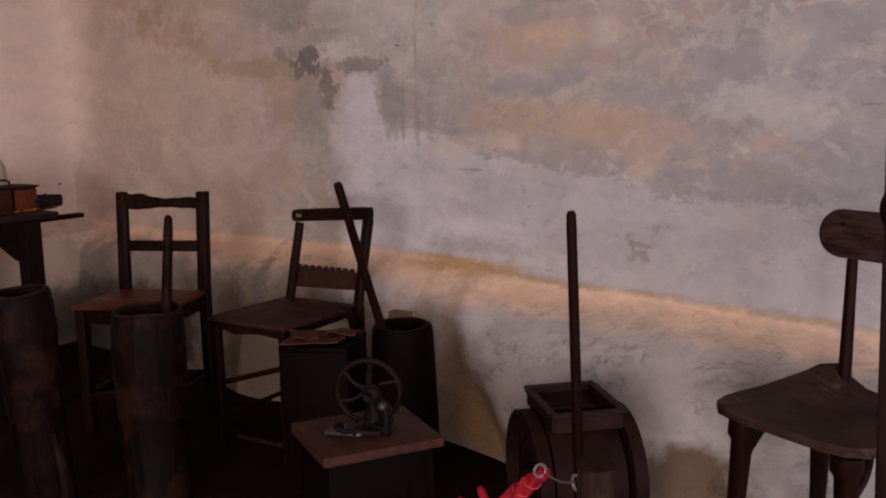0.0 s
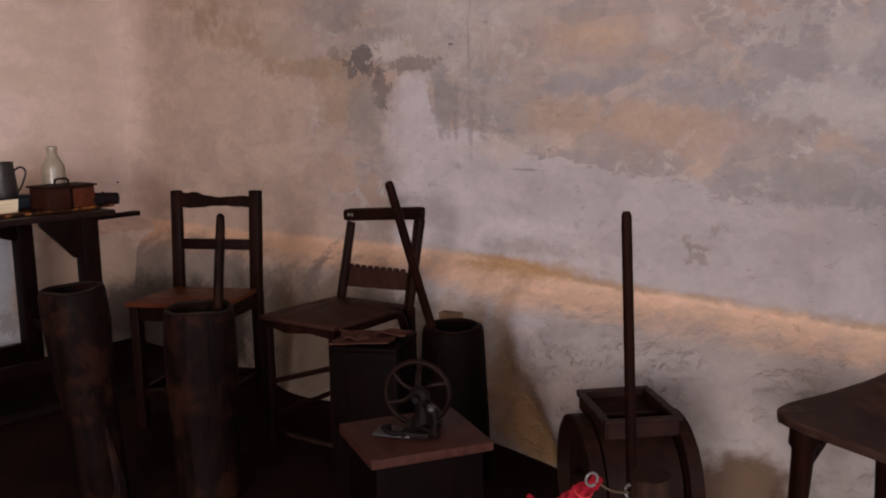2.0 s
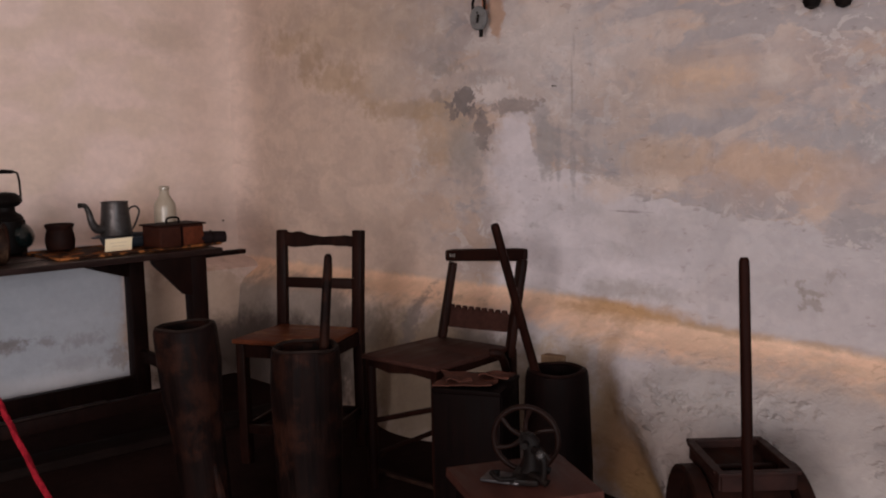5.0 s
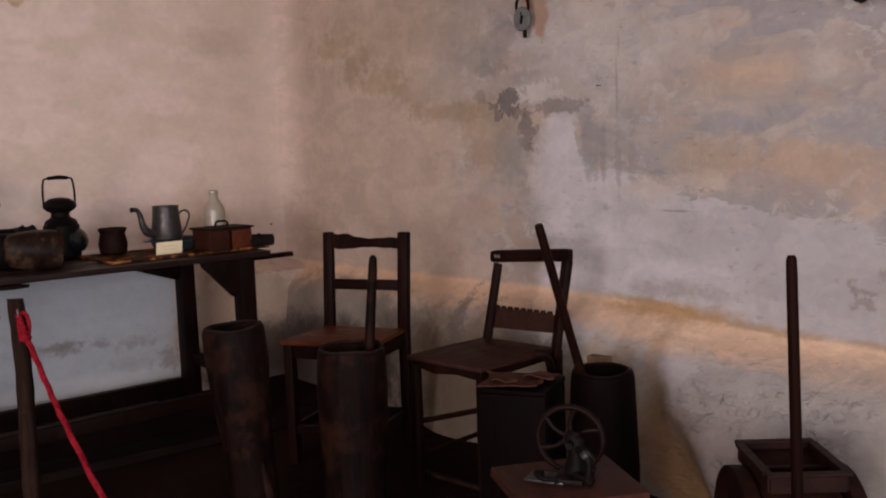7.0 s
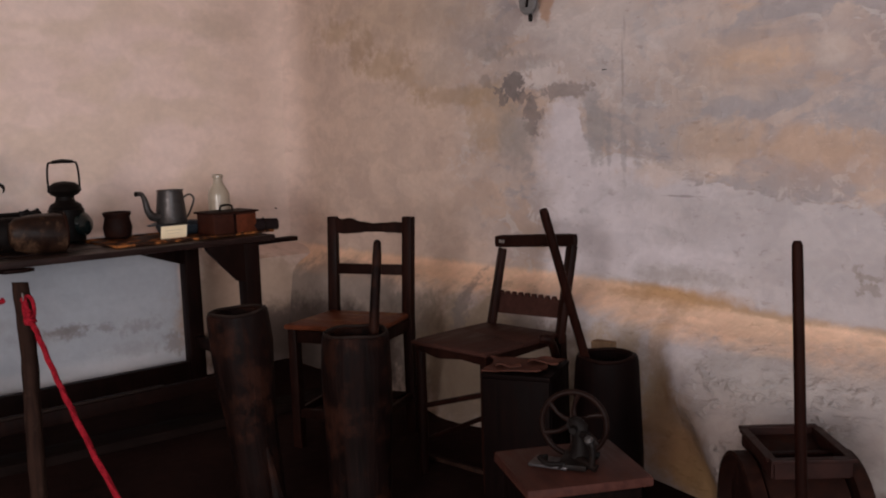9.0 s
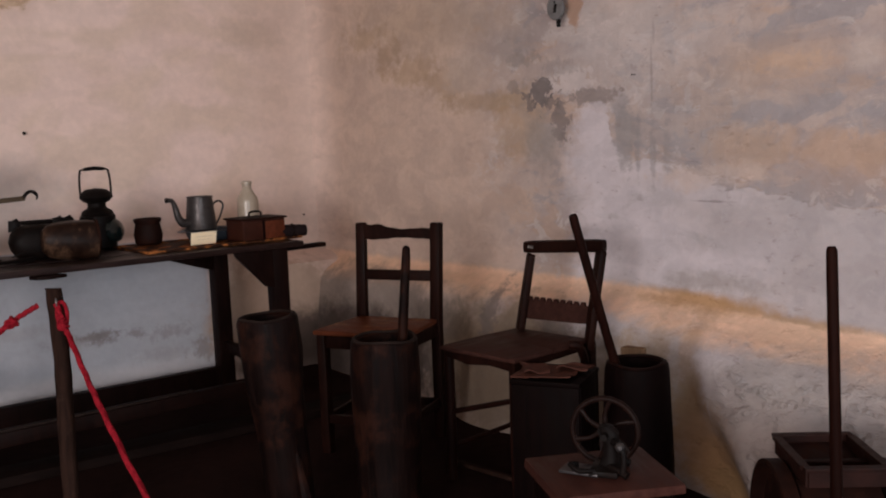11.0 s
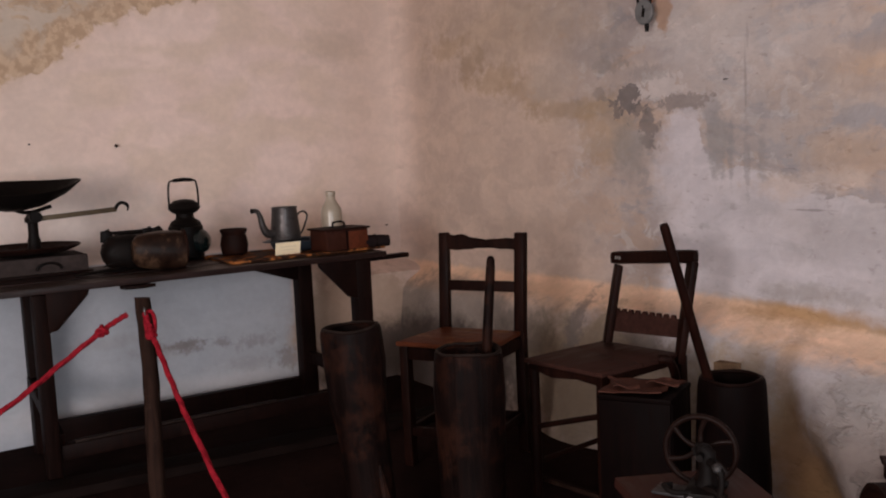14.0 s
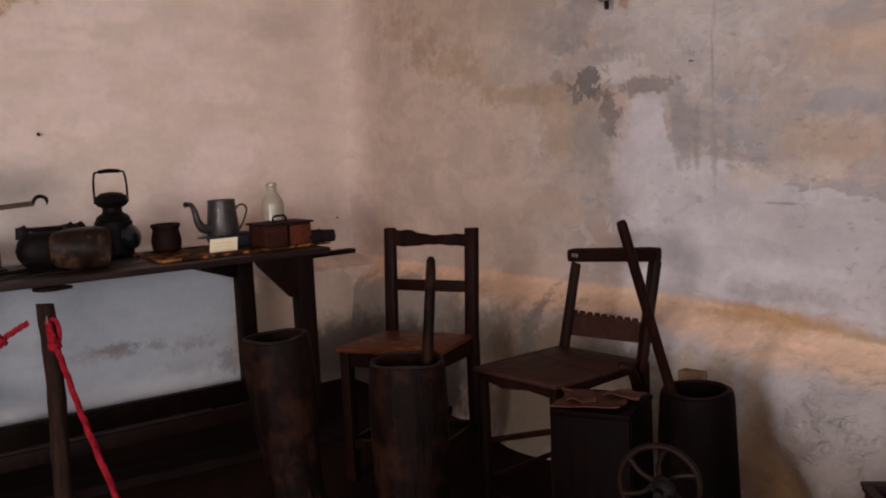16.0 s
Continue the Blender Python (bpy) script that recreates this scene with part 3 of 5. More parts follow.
def tube(points, radius, seg=10, bm=None, closed=False, twist=None):
    """A round bar along points; radius may be a list."""
    pts = [Vector(p) for p in points]
    rows, side = [], None
    for i, p in enumerate(pts):
        a, b = pts[i - 1] if (i or closed) else p, pts[(i + 1) % len(pts)] if (i + 1 < len(pts) or closed) else p
        way = (b - a).normalized()
        if side is None:
            side = way.orthogonal().normalized()
        side = (side - way * side.dot(way)).normalized()
        up = way.cross(side)
        r = radius[i] if isinstance(radius, (list, tuple)) else radius
        row = []
        for k in range(seg):
            t = 2 * math.pi * k / seg
            q = r if not twist else r * (1 + 0.20 * math.cos(3 * t + twist * i))
            row.append(p + (side * math.cos(t) + up * math.sin(t)) * q)
        rows.append(row)
    return rings(rows, bm, closed)


def smooth_line(points, steps=8):
    """A Catmull-Rom line through points."""
    p = [Vector(q) for q in points]
    p = [2 * p[0] - p[1]] + p + [2 * p[-1] - p[-2]]
    out = []
    for i in range(1, len(p) - 2):
        for k in range(steps):
            t = k / steps
            out.append(0.5 * (2 * p[i] + (p[i + 1] - p[i - 1]) * t + (2 * p[i - 1] - 5 * p[i] + 4 * p[i + 1] - p[i + 2]) * t * t + (3 * p[i] - p[i - 1] - 3 * p[i + 1] + p[i + 2]) * t ** 3))
    return out + [p[-2]]


def plate(outline, thick, bm=None, m=None, bevel=0.0):
    """A flat board with the given outline in x and y, from z = 0 up."""
    bm = bm or bmesh.new()
    m = m or Matrix()
    n = len(outline)
    lo = [bm.verts.new(m @ Vector((x, y, 0))) for x, y in outline]
    hi = [bm.verts.new(m @ Vector((x, y, thick))) for x, y in outline]
    bm.faces.new(lo[::-1])
    bm.faces.new(hi)
    for k in range(n):
        bm.faces.new((lo[k], lo[(k + 1) % n], hi[(k + 1) % n], hi[k]))
    if bevel:
        edges = [e for e in bm.edges if e.verts[0] in lo + hi and (e.verts[0] in hi) == (e.verts[1] in hi)]
        bmesh.ops.bevel(bm, geom=edges, offset=bevel, segments=2, affect="EDGES", profile=0.5)
    return bm


def step(a, b, v):
    t = min(1, max(0, (v - a) / (b - a)))
    return t * t * (3 - 2 * t)


def rough(v, amp):
    return amp * (noise.noise(v * 1.7) + 0.5 * noise.noise(v * 4.3) + 0.25 * noise.noise(v * 11))


# ---- the room ----
TOP, EAST, SOUTH, NORTH, WEST = 3.2, 3.4, -4.6, 3.3, -5.47


def north_face(x, z):
    """The y of the north wall's face: plain above, a shoulder, then a battered foot that swells towards the east."""
    crown = float(np.interp(x, [q for q, _ in LEDGE], [q for _, q in LEDGE])) + 0.004 * noise.noise(Vector((x * 1.3, 0, 0)))
    edge = np.interp(z, [-0.10, -0.01, 0.10, 0.24, 0.41, 0.52], [-1.87, -1.93, -2.04, -2.22, -2.33, -2.36])
    foot = step(edge - 0.10, edge + 0.16, x)
    base = 3.02 - 0.19 * foot - 0.08 * math.exp(-((x + 1.80) / 0.36) ** 2) - 0.10 * math.exp(-((x + 3.45) / 0.30) ** 2)
    brow = 3.135 - 0.02 * foot
    if z > crown:
        y = NORTH - 0.02 * step(crown + 0.10, crown, z)
    else:
        t = min(1, (crown - z) / 0.16)
        y = NORTH - 0.02 - (NORTH - 0.02 - brow) * (0.5 - 0.5 * math.cos(t * math.pi)) ** 0.75
        t = max(0, (crown - 0.06 - z) / (crown - 0.06 - FLOOR))
        y -= (brow - base) * t
    y -= 0.065 * max(0, (-5.22 - x) / 0.25) ** 2
    return y + rough(Vector((x, 1.0, z)), 0.006)


def west_face(y, z):
    crown = 0.72 - 0.11 * step(2.5, 2.75, y)
    if z > crown:
        x = WEST + 0.01 * step(crown + 0.1, crown, z)
    elif z > crown - 0.06:
        x = WEST + 0.01 + 0.25 * ((crown - z) / 0.06) ** 0.75
    else:
        x = WEST + 0.26 + 0.06 * (crown - 0.06 - z) / crown
    x += 0.055 * max(0, (y - 3.08) / 0.22) ** 2
    return x + rough(Vector((3.0, y, z)), 0.005)


HEIGHTS = [FLOOR, -0.05] + list(np.arange(0.0, 0.44, 0.04)) + list(np.arange(0.44, 0.68, 0.012)) + list(np.arange(0.70, 2.3, 0.05)) + [2.5, 2.8, TOP]


def swept_wall(name, spots, face, axis, outer, material, label):
    bm = bmesh.new()
    rows = []
    for s in spots:
        row = [(s, face(s, z), z) if axis == 0 else (face(s, z), s, z) for z in HEIGHTS]
        row += [(s, outer, TOP), (s, outer, FLOOR)] if axis == 0 else [(outer, s, TOP), (outer, s, FLOOR)]
        rows.append(row)
    rings(rows, bm)
    return tagged(part(name, bm, material), label, "wall", kind="structure")


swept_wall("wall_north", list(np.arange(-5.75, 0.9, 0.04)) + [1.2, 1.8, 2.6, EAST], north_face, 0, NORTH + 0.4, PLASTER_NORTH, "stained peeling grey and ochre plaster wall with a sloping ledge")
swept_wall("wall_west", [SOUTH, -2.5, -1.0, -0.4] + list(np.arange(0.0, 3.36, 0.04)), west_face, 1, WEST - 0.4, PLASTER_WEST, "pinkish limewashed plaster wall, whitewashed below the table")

# south and east walls and the ceiling are unseen, added to close the room
south = bmesh.new()
high = (TOP + FLOOR) / 2
for x0, x1, z0, z1 in ((WEST, -0.3, FLOOR, TOP), (3.1, EAST, FLOOR, TOP), (-0.3, 3.1, 2.65, TOP)):
    box((x1 - x0, 0.3, z1 - z0), ((x0 + x1) / 2, SOUTH - 0.15, (z0 + z1) / 2), bevel=0, bm=south)
tagged(part("wall_south", south, PLASTER_PLAIN), "unseen plain limewashed plaster wall with an assumed wide doorway", "wall", kind="structure")
east = bmesh.new()
for y0, y1, z0, z1 in ((SOUTH - 0.3, -1.55, FLOOR, TOP), (0.95, NORTH + 0.3, FLOOR, TOP), (-1.55, 0.95, 2.25, TOP)):
    box((0.3, y1 - y0, z1 - z0), (EAST + 0.15, (y0 + y1) / 2, (z0 + z1) / 2), bevel=0, bm=east)
tagged(part("wall_east", east, PLASTER_PLAIN), "unseen plain limewashed plaster wall with an assumed doorway", "wall", kind="structure")

ground = bmesh.new()
nx, ny = 70, 56
grid = [[ground.verts.new((WEST - 0.3 + (EAST - WEST + 0.6) * i / nx, SOUTH - 0.3 + (NORTH - SOUTH + 0.6) * j / ny, 0)) for j in range(ny + 1)] for i in range(nx + 1)]
for i in range(nx):
    for j in range(ny):
        ground.faces.new((grid[i][j], grid[i + 1][j], grid[i + 1][j + 1], grid[i][j + 1]))
for v in ground.verts:
    v.co.z = FLOOR + rough(Vector((v.co.x * 2, v.co.y * 2, 5)), 0.004)
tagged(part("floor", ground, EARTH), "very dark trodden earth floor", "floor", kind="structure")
tagged(part("ceiling", box((EAST - WEST + 0.6, NORTH - SOUTH + 0.6, 0.2), ((EAST + WEST) / 2, (NORTH + SOUTH) / 2, TOP + 0.1), bevel=0), PLASTER_PLAIN), "unseen plain limewashed ceiling", "ceiling", kind="structure")


# ---- the long table ----
def long_table():
    t = thing("long_table", pose(-4.72, 1.6, FLOOR), "long dark wooden table with triangular brackets against the wall", "table")
    h = 0.787 - FLOOR
    # top of three boards; the front one runs on past the end
    for x0, x1, y0, y1, z in ((0.38, 0.14, -1.75, 0.93, 0.0), (0.135, -0.12, -1.75, 0.96, 0.003), (-0.125, -0.37, -1.75, 0.90, -0.002)):
        part("board", box((x0 - x1, y1 - y0, 0.026), ((x0 + x1) / 2, (y0 + y1) / 2, h - 0.013 + z), bevel=0.005, warp=0.004), TABLE_TOP, t)
    part("end_lath", box((0.05, 0.47, 0.024), (0.30, 0.875, h - 0.040), (0, 0, 4), bevel=0.005), GREY_WOOD, t)
    part("lip", plate([(-0.03, -0.12), (0.02, -0.10), (0.034, -0.03), (0.012, 0.03), (-0.03, 0.0)], 0.016, m=pose(0.37, -0.30, h - 0.046), bevel=0.003), DARK_WOOD, t)
    for x, y, w in ((0.32, 0.80, 0.085), (0.32, -0.757, 0.060), (-0.28, 0.745, 0.085), (-0.28, -0.705, 0.075)):
        part("leg", beam((x, y, 0), (x, y, h - 0.03), w, w, 0.008, warp=0.005), DARK_WOOD, t)
    for y, s in ((0.76, -1), (-0.735, 1)):
        m = pose(0.335, y, h - 0.027) @ Matrix(((0, 0, 1, 0), (s, 0, 0, 0), (0, 1, 0, 0), (0, 0, 0, 1)))
        k = 1.0 if s < 0 else 0.86
        part("bracket", plate([(0, 0), (0.21 * k, 0), (0.20 * k, -0.025), (0.045 * k, -0.19 * k), (0.0, -0.20 * k)], 0.03, m=m, bevel=0.003), DARK_WOOD, t)
    m = pose(-0.29, 0.70, h - 0.027) @ Matrix(((0, 0, 1, 0), (-1, 0, 0, 0), (0, 1, 0, 0), (0, 0, 0, 1)))
    part("bracket", plate([(0, 0), (0.25, 0), (0.235, -0.082), (0.03, -0.150), (0, -0.155)], 0.03, m=m, bevel=0.003), DARK_WOOD, t)
    part("stretcher", beam((0.31, -0.72, 0.145), (0.31, 0.80, 0.155), 0.045, 0.07, 0.006, warp=0.006), DARK_WOOD, t)
    # thin strip added for the pale line along the stretcher's top
    part("pale_strip", beam((0.315, -0.66, 0.187), (0.315, 0.30, 0.193), 0.030, 0.010, 0.003, warp=0.002), RIM_WOOD, t, "thin pale strip on the stretcher")
    part("stretcher", beam((-0.28, -0.73, 0.078), (-0.28, 0.74, 0.078), 0.045, 0.13, 0.006, warp=0.004), DARK_WOOD, t)
    part("stretcher", beam((-0.28, 0.745, 0.26), (0.32, 0.80, 0.22), 0.04, 0.065, 0.006, warp=0.004), DARK_WOOD, t)
    part("stretcher", beam((-0.28, -0.73, 0.36), (0.32, -0.72, 0.20), 0.04, 0.065, 0.006, warp=0.004), DARK_WOOD, t)
    return t


long_table()
plank = tagged(part("floor_plank", box((0.16, 3.0, 0.045), (0, 0, 0.0225), bevel=0.008, warp=0.008), wood("dusty_floor_plank", (0.0055, 0.0029, 0.0024), (0.0105, 0.0058, 0.0049), 0.7, (26, 2.5, 26))), "dusty dark plank lying along the floor", "plank")
plank.matrix_world = pose(-4.22, 1.75, FLOOR, 0, 0, -3)


lath = tagged(part("floor_lath", beam((-3.090, 2.517, FLOOR + 0.012), (-2.705, 2.567, FLOOR + 0.012), 0.024, 0.018, 0.003), POST_WOOD), "thin brown lath lying on the floor", "lath")


# ---- chairs ----
def ladder_chair(m):
    t = thing("wooden_chair", m, "dark old wooden chair with a worn reddish seat", "chair", "old chairs along the wall")
    s, top = 0.456 - FLOOR, 0.908 - FLOOR
    part("seat", plate([(-0.232, -0.205), (0.228, -0.205), (0.205, 0.165), (-0.20, 0.165)], 0.022, m=pose(0, 0, s - 0.012), bevel=0.006), RED_SEAT, t, "worn reddish-brown board seat")
    for x in (-0.196, 0.196):
        part("back_post", beam((x, 0.180, 0), (x, 0.180, s), 0.048, 0.042, 0.006, warp=0.002), CHAIR_WOOD, t)
        part("upper_post", beam((x, 0.180, s - 0.01), (x * 1.015, 0.215, top), 0.050, 0.040, 0.008, warp=0.002), CHAIR_WOOD, t)
    for x in (-0.200, 0.192):
        part("front_leg", beam((x, -0.175, 0), (x, -0.175, s - 0.01), 0.044, 0.044, 0.006, warp=0.002), CHAIR_WOOD, t)
    # worn, waisted top rail
    rows = []
    for i in range(17):
        x = -0.18 + 0.36 * i / 16
        lift = 0.0015 * math.sin(i * 1.9) - 0.016 * i / 16
        hi, lo = top - 0.008 + lift - 0.012 * math.exp(-((i - 9) / 3.5) ** 2) + (0.006 if i in (3, 4) else 0), top - 0.078 + lift + 0.018 * step(2, 10, i)
        rows.append([(x, 0.195, lo), (x, 0.195, hi), (x, 0.219, hi - 0.004), (x, 0.219, lo + 0.004)])
    part("top_rail", rings(rows), CHAIR_WOOD, t)
    part("back_rail", box((0.37, 0.022, 0.048), (0, 0.194, s + 0.205), bevel=0.005, warp=0.003), CHAIR_WOOD, t)
    for a, b in (((-0.19, -0.175), (0.185, -0.175)), ((-0.19, 0.18), (0.19, 0.18)), ((-0.198, -0.17), (-0.196, 0.17)), ((0.192, -0.17), (0.196, 0.17))):
        part("seat_rail", beam((*a, s - 0.045), (*b, s - 0.045), 0.024, 0.055, 0.004), CHAIR_WOOD, t)
        part("stretcher", beam((*a, 0.16), (*b, 0.17), 0.022, 0.036, 0.004, warp=0.003), CHAIR_WOOD, t)
    return t


ladder_chair(pose(-3.521, 2.449, FLOOR, 0, 0, 27.5))


def carved_chair(m):
    t = thing("wooden_chair", m, "dark country chair with a split board seat and scalloped back slat", "chair", "old chairs along the wall")
    s, top = 0.453 - FLOOR, 0.850 - FLOOR
    part("seat_board", plate([(-0.205, -0.242), (0.195, -0.242), (0.20, -0.02), (-0.205, 0.045)], 0.018, m=pose(0, 0, s - 0.008), bevel=0.004), BROWN_SEAT, t, "brown seat board with a split")
    part("seat_board", plate([(-0.205, 0.050), (0.20, -0.015), (0.195, 0.215), (-0.195, 0.215)], 0.018, m=pose(0, 0, s - 0.010), bevel=0.004), BROWN_SEAT, t)
    part("seat_frame", rings([[(x, y, s - 0.038 + w), (x, y, s - 0.010), (x * 0.86, y * 0.86, s - 0.010), (x * 0.86, y * 0.86, s - 0.034 + w)] for x, y, w in
                              ((-0.19, -0.232, 0.01), (-0.06, -0.235, -0.010), (0.06, -0.235, 0.004), (0.185, -0.232, -0.006), (0.19, 0.0, 0.0), (0.185, 0.205, 0.0), (-0.185, 0.205, 0.0), (-0.19, 0.0, 0.0))], closed=True), CHAIR_WOOD, t)
    for x, e, z in ((-0.175, -0.140, 0.068), (0.196, 0.230, 0.030)):
        part("back_post", beam((x, 0.215, 0), (x, 0.215, s), 0.044, 0.040, 0.006, warp=0.003), CHAIR_WOOD, t)
        part("upper_post", beam((x, 0.205, s - 0.03), (e, 0.262, top - z), 0.058, 0.030, 0.008, warp=0.003), CHAIR_WOOD, t)
    for x in (-0.186, 0.165):
        part("front_leg", tube(smooth_line([(x, -0.212, 0), (x, -0.212, 0.2), (x, -0.210, s - 0.02)], 5), [0.018, 0.019, 0.020, 0.021, 0.022, 0.022, 0.022, 0.022, 0.021, 0.021, 0.021], 10), CHAIR_WOOD, t)
    # crest: a thick, slightly bowed rail with rounded ends, higher at one side
    rows = []
    for i in range(15):
        u = -1 + 2 * i / 14
        end = 1 - 0.10 * max(0, abs(i - 7) - 6)
        x, y, z = 0.037 + 0.208 * u, 0.262 + 0.006 * (1 - u * u), top - 0.026 + 0.014 * u
        rows.append([(x, y + 0.019 * end * math.cos(a), z + 0.027 * end * math.copysign(abs(math.sin(a)) ** 0.35, math.sin(a))) for a in [2 * math.pi * k / 12 for k in range(12)]])
    crest = part("crest_rail", rings(rows), CHAIR_WOOD, t)
    for k in range(3):
        part("chalk_mark", box((0.004, 0.002, 0.013), (-0.140 + 0.011 * k, 0.2425, top - 0.036), (0, 8, 0), bevel=0), CHALK, crest, "pale inventory mark")
    # low slat with a scalloped upper edge
    outline = [(-0.165, 0.0), (0.185, 0.012), (0.185, 0.088)]
    for k in range(9):
        x = 0.150 - 0.285 * k / 8
        outline += [(x + 0.012, 0.084), (x + 0.006, 0.099), (x - 0.006, 0.099), (x - 0.012, 0.084)]
    outline += [(-0.165, 0.087)]
    part("back_slat", plate(outline, 0.016, m=pose(0, 0.236, s + 0.050, 82), bevel=0.0), BROWN_SEAT, t, "brown slat with a scalloped top edge", smooth=False)
    for a, b, z, rise in (((-0.186, -0.212), (0.165, -0.212), 0.285, 0.11), ((-0.175, 0.215), (0.196, 0.215), 0.19, 0.01), ((-0.186, -0.21), (-0.175, 0.21), 0.14, 0.01), ((0.165, -0.21), (0.196, 0.21), 0.24, 0.01)):
        part("stretcher", tube([(*a, z), (*b, z + rise)], 0.011, 8), CHAIR_WOOD, t)
    part("corner_knee", tube(smooth_line([(0.188, 0.09, s + 0.004), (0.215, 0.12, s - 0.005), (0.218, 0.15, s - 0.06), (0.205, 0.17, s - 0.13)], 5), 0.018, 8), CHAIR_WOOD, t, "bent dark wooden knee")
    return t


carved_chair(pose(-2.797, 2.628, FLOOR, 0, 0, 6.3))


def office_chair(m):
    t = thing("wooden_chair", m, "grey-brown wooden chair with a saddle seat and rounded backrest", "chair", "old chairs along the wall")
    s = 0.455 - FLOOR
    # saddle seat: a rounded slab, dished, with a rise towards the back
    bm = bmesh.new()

    def outline(u):
        a = 2 * math.pi * u
        c, q = math.cos(a), math.sin(a)
        k = (abs(c) ** 5 + abs(q) ** 5) ** (-1 / 5)
        return c * k * 0.215, q * k * 0.215 * (1.0 if q < 0 else 0.98)

    ups = []
    for f in (1.0, 0.985, 0.9, 0.72, 0.5, 0.25):
        row = []
        for k in range(36):
            x, y = outline(k / 36)
            x, y = (x * 1.15 - 0.012) * f, (y * 1.05 + 0.008) * f
            dish = -0.016 * math.exp(-((x / 0.13) ** 2 + ((y - 0.03) / 0.12) ** 2))
            rise = 0.060 * math.exp(-((abs(x + 0.012) - 0.150) / 0.070) ** 2) * step(0.03, 0.20, y)
            row.append((x, y, s + dish + rise - (0.008 if f == 1.0 else 0.0)))
        ups.append(row)
    low = [[(x, y, min(z - 0.012, s - 0.024)) for x, y, z in ups[0]], [(x * 0.8, y * 0.8, s - 0.028) for x, y, z in ups[0]]]
    rings([low[1], low[0]] + ups, bm)
    part("seat", bm, SEAT_GREY, t, "dished grey-brown seat")
    for x, y in ((-0.155, -0.155), (0.155, -0.155), (-0.14, 0.15), (0.14, 0.15)):
        out = Vector((x, y, 0)).normalized() * 0.035
        part("leg", lathe([(0.015, 0), (0.019, 0.02), (0.024, 0.25), (0.030, s - 0.09), (0.040, s - 0.075), (0.040, s - 0.036)], 14,
                          Matrix.Translation((x + out.x, y + out.y, 0)) @ Matrix(((1, 0, -out.x / s, 0), (0, 1, -out.y / s, 0), (0, 0, 1, 0), (0, 0, 0, 1)))), CHAIR_WOOD, t)
    for x in (-0.165, 0.165):
        part("brace", tube(smooth_line([(x, -0.15, s - 0.16), (x, -0.09, s - 0.10), (x * 0.9, -0.05, s - 0.04)], 4), 0.010, 8), CHAIR_WOOD, t)
    for x in (-0.119, 0.131):
        part("back_rod", tube([(x + 0.008, 0.200, s - 0.01), (x + 0.006, 0.208, s + 0.10), (x + 0.000, 0.226, s + 0.36), (x - 0.002, 0.232, s + 0.48)], [0.020, 0.018, 0.015, 0.013], 12), CHAIR_WOOD, t)
    pts = []
    for i in range(2):
        cx = 0.165 * (1 if i == 0 else -1)
        for k in range(13):
            a = -math.pi / 2 + math.pi * k / 12 + math.pi * i
            pts.append((cx + 0.07 * math.cos(a), 0.068 * math.sin(a)))
    back = part("backrest", plate(pts, 0.022, m=pose(0.012, 0.232, s + 0.435, 84), bevel=0.007), SEAT_GREY, t, "rounded grey-brown plywood backrest")
    for x in (-0.14, 0.14):
        for z in (-0.03, 0.03):
            part("screw", lathe([(0.006, 0), (0.005, 0.003)], 8, pose(x, 0.2095 - 0.003 * z / 0.03, s + 0.435 + z, 84)), IRON, back)
    return t


office_chair(pose(-0.665, 2.616, FLOOR, 0, 0, -20))


# ---- hollow logs, mortar and poles ----
def hollow_log(name, m, profile, wall, depth, label, material, wobble, rim=RIM_WOOD):
    t = thing(name, m, label, "wooden mortar", "hollow wooden mortars")
    grow = 1 - (FLOOR + 0.05) / profile[-1][1]
    profile = [(r, z * grow) for r, z in profile]
    top = profile[-1]
    inside = [(top[0] - wall * 0.4, top[1] + 0.004), (top[0] - wall, top[1] - 0.004), (top[0] - wall * 1.15, top[1] - depth * 0.6), (top[0] * 0.4, top[1] - depth)]
    bm = lathe(profile + inside, 36, wobble=wobble)
    for v in bm.verts:
        v.co.z += 0.012 * noise.noise(Vector((v.co.x * 9, v.co.y * 9, 2))) * step(0.3, 0.6, v.co.z)
    part("trunk", bm, material, t)
    r, z = top[0] - wall * 0.45, top[1] + 0.004
    edge = bmesh.new()
    tube([(r * (1 + wobble * noise.noise(Vector((math.cos(a) * 1.6, math.sin(a) * 1.6, z * 5 + r)))) * math.cos(a), r * (1 + wobble * noise.noise(Vector((math.cos(a) * 1.6, math.sin(a) * 1.6, z * 5 + r)))) * math.sin(a),
           z + 0.012 * noise.noise(Vector((math.cos(a) * r * 9, math.sin(a) * r * 9, 2)))) for a in [2 * math.pi * k / 40 for k in range(40)]], wall * 0.30, 8, edge, closed=True)
    part("rim", edge, rim, t, "worn paler rim")
    return t


log = hollow_log("hollow_log", pose(-2.98, 1.675, FLOOR, 2.0, -3.5, 20), [(0.075, 0), (0.085, 0.02), (0.085, 0.2), (0.088, 0.35), (0.100, 0.50), (0.108, 0.62), (0.109, 0.72), (0.106, 0.735)], 0.018, 0.3,
                 "tall weathered hollow log standing on the floor", GREY_WOOD, 0.09)
split = bmesh.new()
tube([(0.10, -0.04, 0.0), (0.105, -0.03, 0.12), (0.075, -0.02, 0.30)], [0.035, 0.026, 0.008], 8, split)
part("root_flare", split, GREY_WOOD, log)
